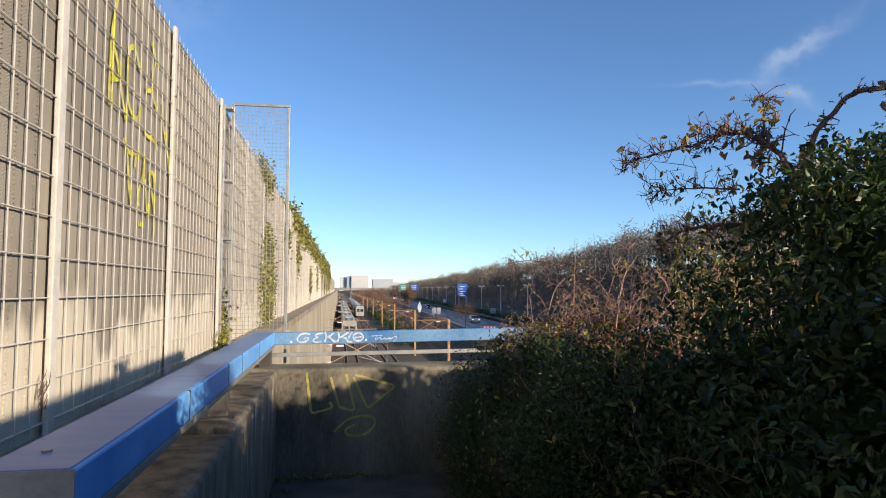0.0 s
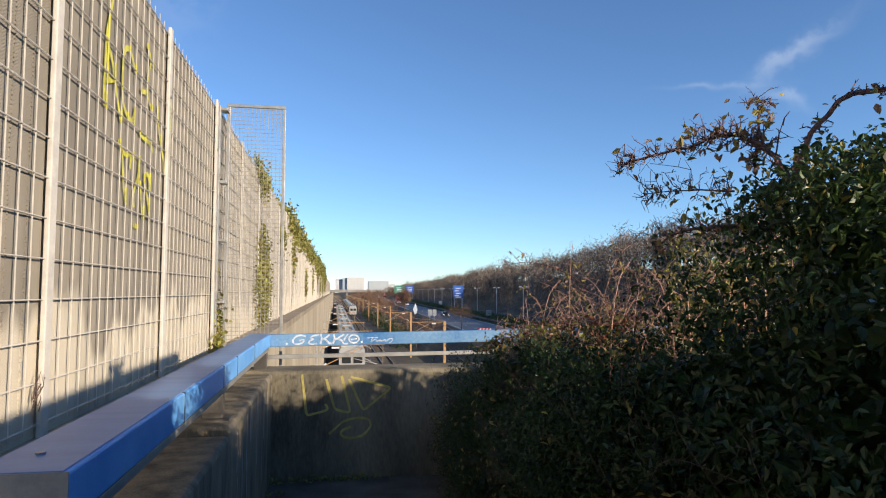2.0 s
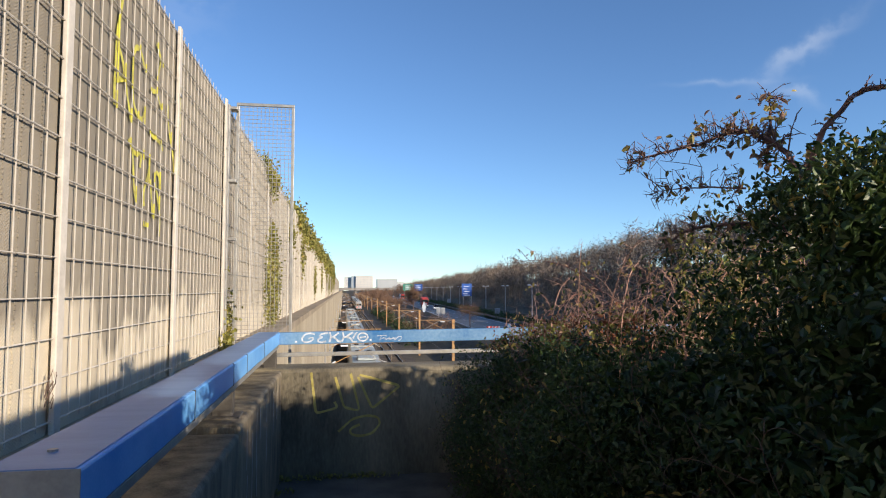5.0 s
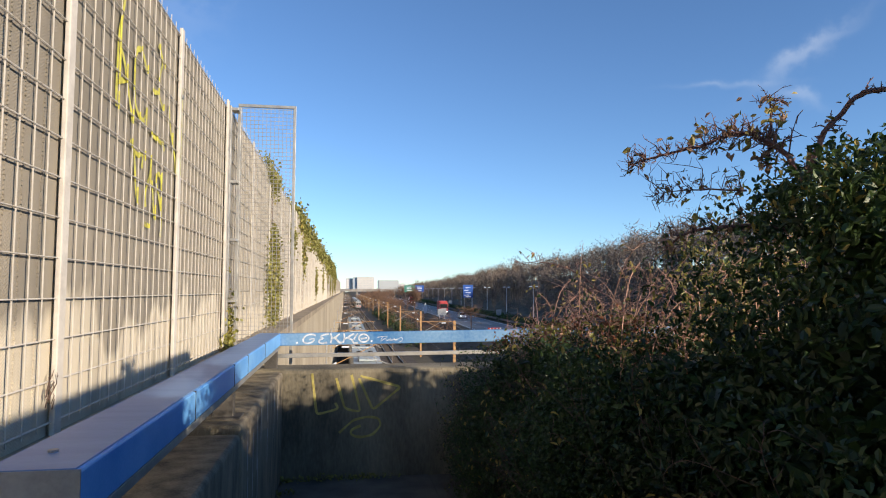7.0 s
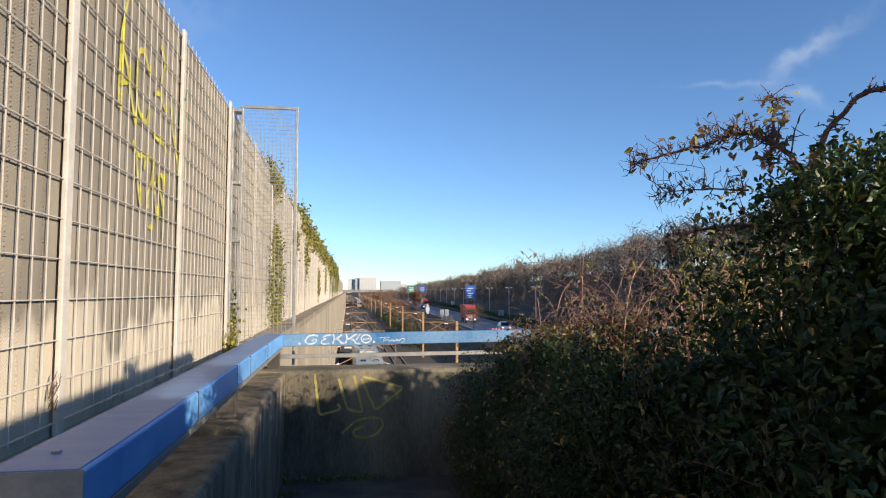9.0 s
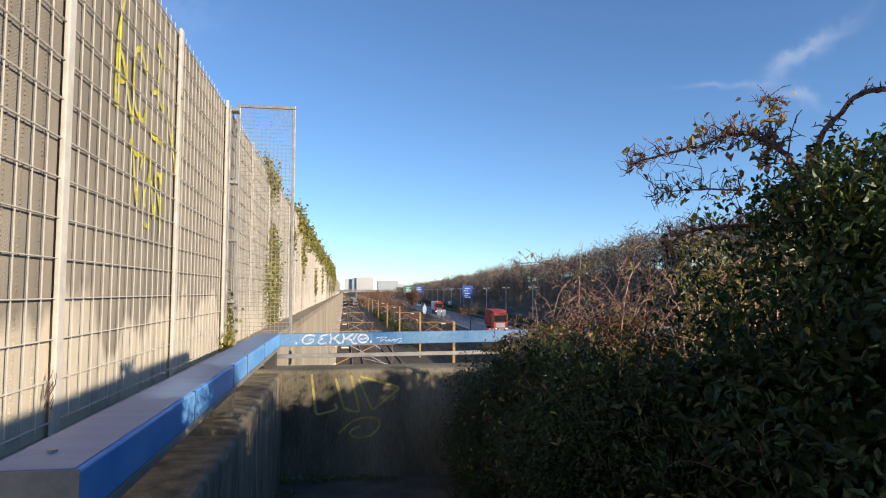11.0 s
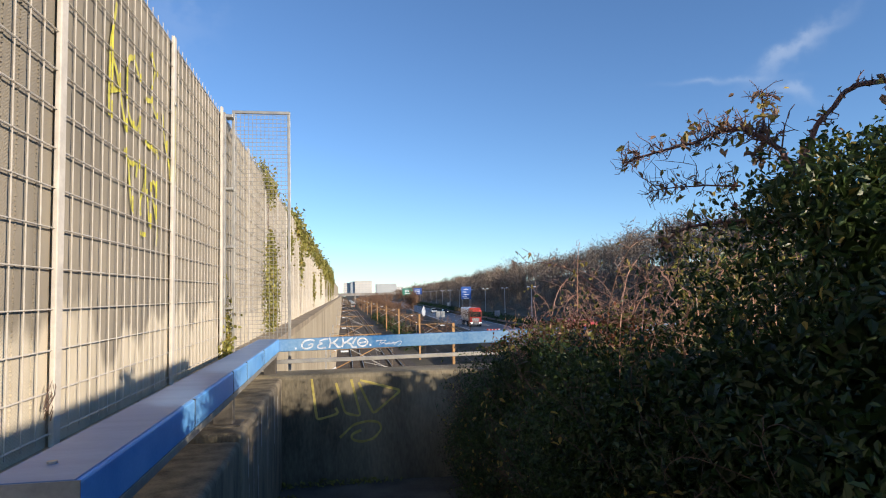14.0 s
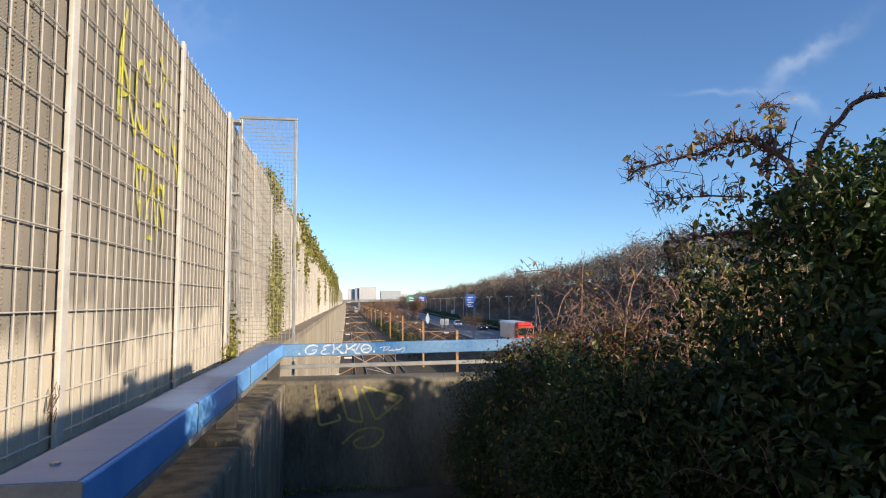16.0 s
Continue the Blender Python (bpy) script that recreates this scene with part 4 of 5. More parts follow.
def build_branches():
    rng = np.random.default_rng(11)
    at = Vector((1.6, 4, 0.05))
    leaves, upper = [], []
    for pts, r0, r1, tw, ln in ((B1, 0.003, 0.011, 170, 0.075), (B2, 0.0075, 0.0085, 30, 0.04), (B3, 0.003, 0.009, 60, 0.08), (B4, 0.006, 0.0025, 60, 0.055), (B5, 0.0015, 0.004, 50, 0.09), (B6, 0.0015, 0.005, 24, 0.10)):
        bm = bmesh.new()
        twiggy(bm, [Vector(p) - at for p in pts], r0, r1, rng, tw, ln, upper, stout=1.5)
        part("branch", bm, M_THORN, bush, "dark thorny branch")
    for p in range(115):
        y = rng.uniform(2.3, 5.2)
        x = rng.uniform(1.28, 2.0)
        a = Vector((x, y, float(bush_top(x, y)) - 0.25))
        rise = 0.25 + rng.uniform(0.1, 0.62) * rng.uniform(0.4, 1.0) * (1.0 if y < 4.6 else 0.5)
        lean = Vector((rng.normal() * 0.08 + 0.06, rng.normal() * 0.2, 0))
        bm = bmesh.new()
        pts = [a, a + lean * 0.3 + Vector((0, 0, rise * 0.5)), a + lean + Vector((0, 0, rise * 0.85)), a + lean * 2.0 + Vector((0, 0, rise))]
        twiggy(bm, [q - at for q in pts], 0.0038, 0.0016, rng, 12, 0.13, leaves, 4)
        part("cane", bm, M_CANE, bush, "reddish bramble cane")
    for p in range(150):
        y, z = rng.uniform(1.2, 6.6), rng.uniform(0.2, 1.7)
        z = min(z, float(np.interp(y, TOP_Y, TOP_Z)) - 0.25)
        a = Vector((float(bush_side(y, z)) - 0.02, y, z))
        l = rng.uniform(0.12, 0.45)
        d = Vector((rng.normal() * 0.1, rng.normal() * 0.8, rng.normal() * 0.6 + 0.4)).normalized() * l
        q = [a + Vector((0.08, 0, -0.05)), a + d * 0.4 + Vector((-0.03, 0, 0.06)), a + d * 0.8 + Vector((-0.03, 0, 0.05)), a + d + Vector((0.05, 0, -0.03))]
        bm = bmesh.new()
        twiggy(bm, [v - at for v in q], 0.0016, 0.0009, rng, 5, 0.08, leaves, 3)
        part("stem", bm, M_BARK, bush, "thin trailing stem")
    # upper leaves: the warm sun on them is put into tan and yellow colours
    lv = np.array(upper)
    lv = np.repeat(lv, 2, 0) + rng.normal(size=(len(lv) * 2, 3)) * 0.014
    lv = lv[lv[:, 0] + 1.6 + 0.4 * rng.random(len(lv)) > 1.22]
    tagged(leaf_soup("warm_lit_leaves", lv, 0.029, [M_DRY_LIT, M_LEAFY], bush, rng, droop=0.7, second=0.5, narrow=0.55), "upper branch leaves, warm sunlight put into their tan and yellow colour", kind="stuff")
    lv = np.array(leaves)
    lv = np.repeat(lv, 2, 0) + rng.normal(size=(len(lv) * 2, 3)) * 0.012
    tagged(leaf_soup("sparse_leaves", lv, 0.030, [M_LEAF, M_LEAFY], bush, rng, droop=0.8, second=0.5, narrow=0.5), "sparse green and yellowed leaves", kind="stuff")


build_branches()


# ---- unseen hedge, added to shade the bush and the end wall ----
def build_shade_hedge():
    rng = np.random.default_rng(8)
    hedge = thing("hedge", (4, 0, 0.05), "unseen dark evergreen hedge added to shade the bush and end wall", "hedge")
    n = 105000
    p = np.stack([rng.uniform(3.5, 5.6, n), rng.uniform(-7.5, 4.9, n), rng.uniform(0.05, 3.7, n)], 1)
    # top follows the sun's slope, so only the upper wall strip stays lit
    top = 2.03 + 0.3 * (p[:, 0] - 3.5) + 0.5 * np.clip(3.3 - p[:, 1], 0, 0.95) + 0.05 * np.sin(5 * p[:, 1] + 3 * p[:, 0])
    p = p[p[:, 2] < top]
    tagged(leaf_soup("foliage", p - np.array([4, 0, 0.05]), 0.11, M_LEAF, hedge, rng), "dark green leaves", kind="stuff")
    for k in range(6):
        y = -6.8 + k * 2.1
        part("trunk", tube([(0.1, y, 0), (0, y + 0.1, 1.2), (0.1, y, 2.6)], [0.05, 0.04, 0.015]), M_BARK, hedge)


build_shade_hedge()


# ---- ivy on the barrier ----
def build_ivy(y, z, dy, dz, n, size, rng, out=0.06, stem=True):
    ivy = thing("ivy", (BARRIER_X, y, z), "climbing ivy with yellow-green leaves on the concrete barrier", "ivy", "ivy patches on the barrier")
    c = np.stack([np.abs(rng.normal(size=n)) * out + 0.02, rng.normal(size=n) * dy, rng.normal(size=n) * dz], 1)
    clump = np.sin(c[:, 1] * 9 + z) * np.sin(c[:, 2] * 8 + y) > -0.45
    c = c[clump]
    over = c[:, 2] + z > BARRIER_TOP
    c[over, 0] -= rng.uniform(0, 0.35, over.sum())
    tagged(leaf_soup("foliage", c, size, [M_IVY, M_LEAFY], ivy, rng, droop=0.8, second=0.12, narrow=0.8), "yellow-green ivy leaves", kind="stuff")
    if stem:
        for k in range(3):
            pts = [(0.012, rng.normal() * dy * 0.5, -z + 1.45), (0.02, rng.normal() * dy * 0.5, -dz), (0.02, rng.normal() * dy * 0.4, 0), (0.02, rng.normal() * dy * 0.6, dz)]
            part("stem", tube(pts, [0.009, 0.007, 0.005, 0.003], 5), M_BARK, ivy)


rng = np.random.default_rng(21)
for y, z, dy, dz, n, size in ((8.15, 1.75, 0.08, 0.2, 260, 0.042), (8.0, 1.45, 0.12, 0.08, 200, 0.05), (13.0, 2.2, 0.46, 0.40, 5200, 0.055), (12.9, 3.1, 0.2, 0.14, 250, 0.065),
                              (12.9, 4.38, 0.36, 0.15, 2200, 0.055), (17.5, 3.5, 0.35, 0.22, 500, 0.07), (17, 4.45, 0.5, 0.10, 260, 0.07)):
    build_ivy(y, z, dy, dz, n, size, rng, stem=n > 300)
for k in range(15):
    y = 20 + 5.2 * k + rng.uniform(-1, 1)
    for q in range(2):
        build_ivy(y + 2.5 * q + rng.uniform(-0.6, 0.6), 4.42 + rng.uniform(-0.2, 0.12), rng.uniform(0.35, 0.75), rng.uniform(0.10, 0.26) + 0.003 * y, int(rng.uniform(260, 750)), 0.095 + 0.0007 * y, rng, out=0.075, stem=False)
    if k % 2 == 0:
        build_ivy(y + 1.5, 3.0 + rng.uniform(-0.7, 0.5), 0.45, 0.42, 380, 0.085, rng, out=0.045)


# ---- bare winter trees ----
def winter_trees(name, spots, material, rng, parent=None, twigs=150, sliver=0.10):
    """Bare trees in one mesh: tapered trunk, limbs and a haze of thin twigs. spots: x, y, z, height, crown radius."""
    v, f = [], []

    def blade(a, b, w):
        d = b - a
        s = np.cross(d, rng.normal(size=3))
        s = s / (np.linalg.norm(s) + 1e-9) * w
        k = len(v)
        v.extend([(a - s).tolist(), (a + s).tolist(), b.tolist()])
        f.append((k, k + 1, k + 2))

    for x, y, z, h, r in spots:
        o = np.array([x, y, z])
        lean = rng.normal(size=3) * (0.03, 0.03, 0) * h
        t0 = 0.018 * h
        for a in (0, 2.1, 4.2):
            k = len(v)
            c, s = math.cos(a), math.sin(a)
            c2, s2 = math.cos(a + 2.1), math.sin(a + 2.1)
            top = o + lean + (0, 0, h * 0.75)
            v.extend([(o + (c * t0, s * t0, -0.3)).tolist(), (o + (c2 * t0, s2 * t0, -0.3)).tolist(), (top + (c2 * t0 * 0.3, s2 * t0 * 0.3, 0)).tolist(), (top + (c * t0 * 0.3, s * t0 * 0.3, 0)).tolist()])
            f.append((k, k + 1, k + 2, k + 3))
        tips = []
        for _ in range(11):
            q = rng.uniform(0.25, 0.75)
            a = o + lean * q + (0, 0, h * q)
            d = rng.normal(size=3)
            d[2] = abs(d[2]) * 0.7 + 0.5
            d /= np.linalg.norm(d)
            b = a + d * (r, r, h * 0.42) * rng.uniform(0.6, 1.0)
            blade(a, b, t0 * 0.4)
            tips += [a * 0.35 + b * 0.65, b]
        for _ in range(twigs):
            a = tips[int(rng.integers(len(tips)))] + rng.normal(size=3) * r * 0.22
            d = rng.normal(size=3) + (0, 0, 0.35)
            d /= np.linalg.norm(d)
            blade(a, a + d * r * rng.uniform(0.18, 0.42), sliver * rng.uniform(0.5, 1.0))
    ob = soup(name, v, f, material, parent)
    return ob


def build_woods():
    rng = np.random.default_rng(3)
    spots = []
    for _ in range(900):
        y = 60 + 680 * rng.random() ** 1.25
        x = 58 + 72 * rng.random() ** 1.2
        h = rng.uniform(8, 11.5) * (1.0 if x > 66 else 0.85) * (1.0 if y > 260 else 1.28) * (0.87 if 0.28 < x / y < 0.47 else 1.0)
        spots.append((x, y, valley(x, y), h, h * 0.36))
    tagged(winter_trees("hillside_woods", spots, M_WOOD, rng, twigs=210, sliver=0.12), "brown leafless winter woods covering the hillside", "woods", kind="stuff")
    # woods continued out of view, added to keep sun off the track bed
    spots = []
    for _ in range(260):
        x, y = rng.uniform(55, 80), rng.uniform(-110, 70)
        h = rng.uniform(8.5, 11)
        spots.append((x, y, valley(x, y), h, h * 0.36))
    tagged(winter_trees("unseen_shade_woods", spots, M_WOOD, rng, twigs=110, sliver=0.2), "brown leafless winter woods added out of view to shade the tracks", "woods", kind="stuff")
    spots = [(x, y, valley(x, y), rng.uniform(2, 5), 1.6) for x, y in zip(rng.uniform(50.5, 66, 420), 60 + 460 * rng.random(420))]
    tagged(winter_trees("bank_scrub", spots, M_WOOD, rng, twigs=110, sliver=0.07), "dark leafless scrub on the motorway bank", "scrub", kind="stuff")
    spots = []
    for _ in range(190):
        y = 330 + 330 * rng.random()
        x = rng.uniform(11, 62) if y > 470 else rng.uniform(11, 23)
        spots.append((x, y, valley(x, y), rng.uniform(5.5, 8.5), 2.6))
    tagged(winter_trees("far_woods", spots, M_REDTREE, rng, twigs=120, sliver=0.12), "reddish brown leafless trees before the far bridge", "woods", kind="stuff")
    spots = [(x, y, valley(x, y), rng.uniform(3.0, 5.5), 1.8) for x, y in zip(rng.uniform(18, 24.5, 70), 235 + 150 * rng.random(70))]
    tagged(winter_trees("verge_trees", spots, M_REDTREE, rng, twigs=110, sliver=0.08), "small reddish leafless trees along the verge", "trees", kind="stuff")
    spots = [(x, y, valley(x, y), rng.uniform(1.0, 2.6), 1.3) for x, y in zip(rng.uniform(12.8, 22.0, 190), 108 + 265 * rng.random(190))]
    tagged(winter_trees("verge_scrub", spots, M_REDTREE, rng, twigs=70, sliver=0.05), "low brown winter scrub between railway and road", "scrub", kind="stuff")
    c = []
    for x, y in zip(rng.uniform(12.4, 15.0, 70), 112 + 160 * rng.random(70)):
        c.append(rng.normal(size=(80, 3)) * (0.9, 1.2, 0.6) + (x, y, valley(x, y) + 0.7))
    tagged(leaf_soup("verge_shrubs", np.concatenate(c), 0.45, M_LEAF, None, rng), "dark green shrubs beside the railway", "shrubs", kind="stuff")
    c = []
    for y in 60 + 420 * rng.random(420) ** 1.3:
        x = road_edge(y) + rng.uniform(2.2, 5.5)
        c.append(rng.normal(size=(60, 3)) * (0.8, 1.6, 0.35) + (x, y, valley(x, y) + 0.5))
    tagged(leaf_soup("reserve_shrubs", np.concatenate(c), 0.5, M_LEAF, None, rng), "dark low shrubs behind the crash barrier", "shrubs", kind="stuff")
    for x, y, h, r, m, lab in ((23.4, 215, 8.0, 3.0, M_REDTREE, "rusty brown leafless tree beside the motorway"), (22.4, 112, 4.6, 2.5, M_REDTREE, "small bare tree on the grassy verge")):
        tree = thing("tree", (x, y, valley(x, y)), lab, "tree")
        part("trunk", tube([(0, 0, -0.2), (0.05, 0, h * 0.4), (0, 0.05, h * 0.8)], [0.02 * h, 0.013 * h, 0.004 * h], 7), M_BARK, tree)
        tagged(winter_trees("crown", [(0, 0, h * 0.02, h * 0.96, r)], m, rng, tree, twigs=2600 if h > 6 else 800, sliver=0.06 if h > 6 else 0.022), "fine leafless twigs", kind="stuff")


build_woods()

# ---- catenary masts and wires ----
ROWS = [66, 96, 132, 171, 217, 262, 308, 355, 404, 452, 502]
HALF = 0.13


def mast(side):
    """side -1: at the retaining wall, reaching over the near track; +1: on the other side, reaching back."""
    x = -1.06 if side < 0 else 11.4
    m = thing("catenary_mast", (x, ROWS[0], -7.95), "rusty steel catenary mast with a bracket over the track" if side > 0 else "steel catenary bracket fixed to the retaining wall", "catenary mast", "catenary masts" if side > 0 else "catenary wall brackets")
    bm = bmesh.new()
    lo, hi, hw = (4.9, 7.0, 0.05) if side < 0 else (0, 6.85, HALF)
    for s in (-1, 1):
        add_box(bm, (-hw, s * hw - 0.02, lo), (hw, s * hw + 0.02, hi))
    add_box(bm, (-0.015, -hw + 0.02, lo), (0.015, hw - 0.02, hi))
    part("post", bm, M_ZINC if side < 0 else M_MAST, m)
    e = 4.1 if side < 0 else -4.0
    k = 1 if side < 0 else -1
    part("bracket_tube", tube([(HALF * k, 0, 6.75), (e, 0, 6.80)], 0.03), M_MAST, m)
    part("strut", tube([(HALF * k, 0, 5.4), (e * 0.72, 0, 6.75)], 0.028), M_MAST, m)
    part("steady_arm", tube([(e * 0.55, 0, 5.95), (e * 0.95, 0, 5.55)], 0.022), M_GALV, m)
    part("insulator", tube([(k * 0.9, 0, 6.62), (k * 1.35, 0, 6.62)], 0.06, 8), M_WHITE, m, "pale ceramic insulator")
    part("insulator", tube([(k * 0.35, 0, 5.55), (k * 0.6, 0, 5.69)], 0.05, 8), M_WHITE, m, "pale ceramic insulator")
    part("pull_off_tube", tube([(e * 0.35, 0, 6.75), (e * 0.98, 0, 5.35)], 0.026), M_GALV, m, "bare galvanised tube")
    part("dropper", tube([(e * 0.97, 0, 5.3), (e * 0.97, 0, 6.8)], 0.016, 5), M_WIRE, m)
    part("tie_rod", tube([(HALF * k, 0, 6.95), (e * 0.6, 0, 6.82)], 0.014, 5), M_WIRE, m)
    for y in ROWS[1:] + ([39, 52] if side < 0 else []):
        copy_thing(m, pose(x, y, -7.95))


mast(-1)
mast(1)
for cx in TRACKS:
    wire = thing("catenary_wire", (cx, 0, 0), "overhead contact wire and its messenger above the track", "overhead wire", "overhead wires")
    part("contact_wire", tube([(0, 20, -2.35), (0, 560, -2.35)], 0.012, 4), M_WIRE, wire)
    ys = [20, 45] + ROWS
    pts = []
    for a, b in zip(ys, ys[1:]):
        pts += [(0.1, a + (b - a) * i / 6, -1.15 - 0.8 * (1 - (2 * i / 6 - 1) ** 2)) for i in range(6)]
    part("messenger_wire", tube(pts, 0.014, 4), M_WIRE, wire)
feeder = thing("feeder_cable", (0, 0, 0), "thick feeder cable strung along the mast tops", "overhead wire")
part("cable", tube([(10.2, y - (15 if i % 2 else 0), -0.95 - (0.5 if i % 2 else 0)) for i, y in enumerate([20] + sum([[y, y] for y in ROWS], []))], 0.03, 5), M_WIRE, feeder)
# ---- road furniture ----
LAMP_YS = [149 + 30 * k for k in range(11)]
lampost = thing("street_lamp", (40 + 0.035 * LAMP_YS[0], LAMP_YS[0], -5.2), "tall twin-headed motorway lamp post", "street lamp", "motorway lamp posts")
part("pole", tube([(0, 0, 0), (0, 0, 8.1)], [0.13, 0.08], 8), M_LAMPPOST, lampost)
for s in (-1, 1):
    part("arm", tube([(0, 0, 8.0), (s * 0.4, 0, 8.2), (s * 0.7, 0, 8.22)], 0.05), M_LAMPPOST, lampost)
    part("lamp_head", box((min(s * 0.35, s * 1.05), -0.2, 8.14), (max(s * 0.35, s * 1.05), 0.2, 8.36), 0.04), M_WHITE, lampost, "pale lamp head")
for y in LAMP_YS[1:]:
    copy_thing(lampost, pose(40 + 0.035 * y, y, -5.2))


def road_sign(x, y, z0, w, hgt, material, label, posts=2, name="road_sign"):
    sg = thing(name, (x, y, 0), label, "road sign")
    part("panel", box((-w / 2, -0.05, z0), (w / 2, 0.05, z0 + hgt), 0.02), material, sg)
    base = valley(x, y)
    for i in range(posts):
        px = 0 if posts == 1 else -w * 0.35 + w * 0.7 * i / (posts - 1)
        part("post", box((px - 0.08, 0.05, base - 0.2), (px + 0.08, 0.2, z0 + hgt * 0.9)), M_GALV, sg)
    return sg


big = road_sign(42.5, 218, -0.45, 3.5, 4.4, M_SIGNBLUE, "large blue motorway direction sign with white lines")
for i, (zz, ww) in enumerate(((3.35, 1.7), (2.45, 1.5), (1.6, 1.9), (0.75, 1.6), (0.25, 2.0))):
    part("text_bar", box((-1.3 if i % 2 else -0.9, -0.062, -0.45 + zz), ((-1.3 if i % 2 else -0.9) + ww, -0.052, -0.45 + zz + 0.19)), M_WHITE, big, "unreadable white lettering as bars")
g1 = road_sign(42.2, 420, 0.9, 6.8, 4.4, M_SIGNGREEN, "green overhead direction sign on the far gantry")
g2 = road_sign(49.0, 420, 0.9, 5.6, 4.4, M_SIGNBLUE, "blue overhead direction sign on the far gantry")
for g in (g1, g2):
    for zz in (1.8, 2.9, 3.9):
        part("text_bar", box((-1.8, -0.062, zz), (1.5, -0.052, zz + 0.4)), M_WHITE, g)
road_sign(23.1, 155, -4.0, 1.0, 1.5, M_PANELGREY, "small grey backs of a twin road sign", 1)
road_sign(24.25, 155, -4.0, 1.0, 1.5, M_PANELGREY, "small grey backs of a twin road sign", 1)
road_sign(37.3, 152, -4.4, 1.35, 1.8, M_PANELGREY, "grey road sign panel on the verge", 1)
road_sign(43.5, 262, -3.6, 1.4, 1.6, M_PANELGREY, "grey road sign panel on the verge", 1)
kite = thing("marker_sign", (24.6, 196, 0), "white kite-shaped marker board beside the road", "road sign")
bm = bmesh.new()
f = [bm.verts.new(p) for p in ((-0.2, 0, -5.2), (0.35, 0, -5.2), (0.75, 0, -3.6), (0.1, 0, -1.7), (-0.6, 0, -3.6))]
bmesh.ops.extrude_face_region(bm, geom=[bm.faces.new(f)])
bmesh.ops.translate(bm, verts=bm.verts[5:], vec=(0, 0.12, 0))
part("board", bm, M_WHITE, kite)
part("post", box((-0.05, 0.12, -5.6), (0.15, 0.25, -3)), M_GALV, kite)
bar = thing("crash_barrier", (0, 0, 0), "long dark steel crash barrier beside the motorway", "crash barrier")
part("beam", slab(Vector((road_edge(40) + 0.9, 40, -4.15)), Vector((road_edge(500) + 0.9, 500, -4.15)), Vector((0.1, 0, 0)), Vector((0, 0, -0.42)), 0.0), M_STEEL, bar)
for k in range(76):
    y = 42 + 6 * k
    part("post", box((road_edge(y) + 1.02, y, -5.2), (road_edge(y) + 1.12, y + 0.1, -4.2)), M_STEEL, bar)

board = thing("chevron_board", (24.2, 101.6, valley(24.2, 101.6)), "red and white striped works barrier beside the motorway", "barrier")
part("panel", box((-1.1, -0.04, 0.35), (1.1, 0.04, 1.25), 0.01), M_RED, board)
for k in range(4):
    part("stripe", slab(Vector((-1.0 + 0.55 * k, -0.05, 0.37)), Vector((-0.75 + 0.55 * k, -0.05, 1.23)), Vector((0.2, 0, 0)), Vector((0, 0.008, 0)), 0.0), M_WHITE, board, "white slanted stripe")
for x in (-0.9, 0.9):
    part("foot", box((x - 0.1, -0.3, 0), (x + 0.1, 0.3, 0.35)), M_BLACK, board)

# ---- far buildings and bridge ----
br = thing("road_bridge", (0, 650, 0), "low grey concrete road bridge crossing the far valley", "bridge")
part("deck", box((-60, 0, 0.6), (120, 12, 2.4), 0.1), M_CONCRETE_FAR, br)
part("parapet", box((-60, -0.3, 2.4), (120, 0, 3.3)), M_CONCRETE_FAR, br)
for x in (-6, 12, 24, 50, 62):
    part("pier", box((x - 0.8, 2, -8), (x + 0.8, 10, 0.6), 0.1), M_CONCRETE_FAR, br)


def block(x0, x1, y, depth, top, material, label, floors, bays, base=0.0, wide=0.55):
    b = thing("office_building", ((x0 + x1) / 2, y, base), label, "building")
    w = x1 - x0
    part("wall", box((-w / 2, 0, 0), (w / 2, depth, top - base), 0.1), material, b)
    part("roof", box((-w / 2 + 0.3, 0.3, top - base), (w / 2 - 0.3, depth - 0.3, top - base + 0.5)), M_CONCRETE_FAR, b)
    fh = (top - base) / floors
    me = finish("window", box((0, -0.12, 0), (w / bays * wide, 0.0, fh * 0.5)), M_HAZEGLASS)
    for i in range(bays):
        for k in range(floors):
            o = new("window", me)
            o.parent = b
            o.location = (-w / 2 + w / bays * (i + 0.22), 0, fh * (k + 0.25))
    return b


block(0.5, 10, 900, 20, 18.0, M_HOUSE, "pale office tower with a grid of windows", 6, 4)
block(10.2, 16, 895, 20, 19.5, M_HOUSEGREY, "blue-grey clad office block with vertical bays", 6, 4)
block(16.2, 40, 892, 24, 20.0, M_HOUSEW, "large white sunlit office block", 6, 12, wide=0.25)
block(62, 100, 1200, 30, 20.0, M_HOUSEPALE, "long hazy grey building in the distance", 5, 10)
block(108, 122, 1300, 20, 15.0, M_HOUSE, "small pale building in the distance", 4, 5)
block(186, 208, 1000, 15, 26.0, M_HOUSE, "pale apartment block behind the wooded hill", 8, 10)


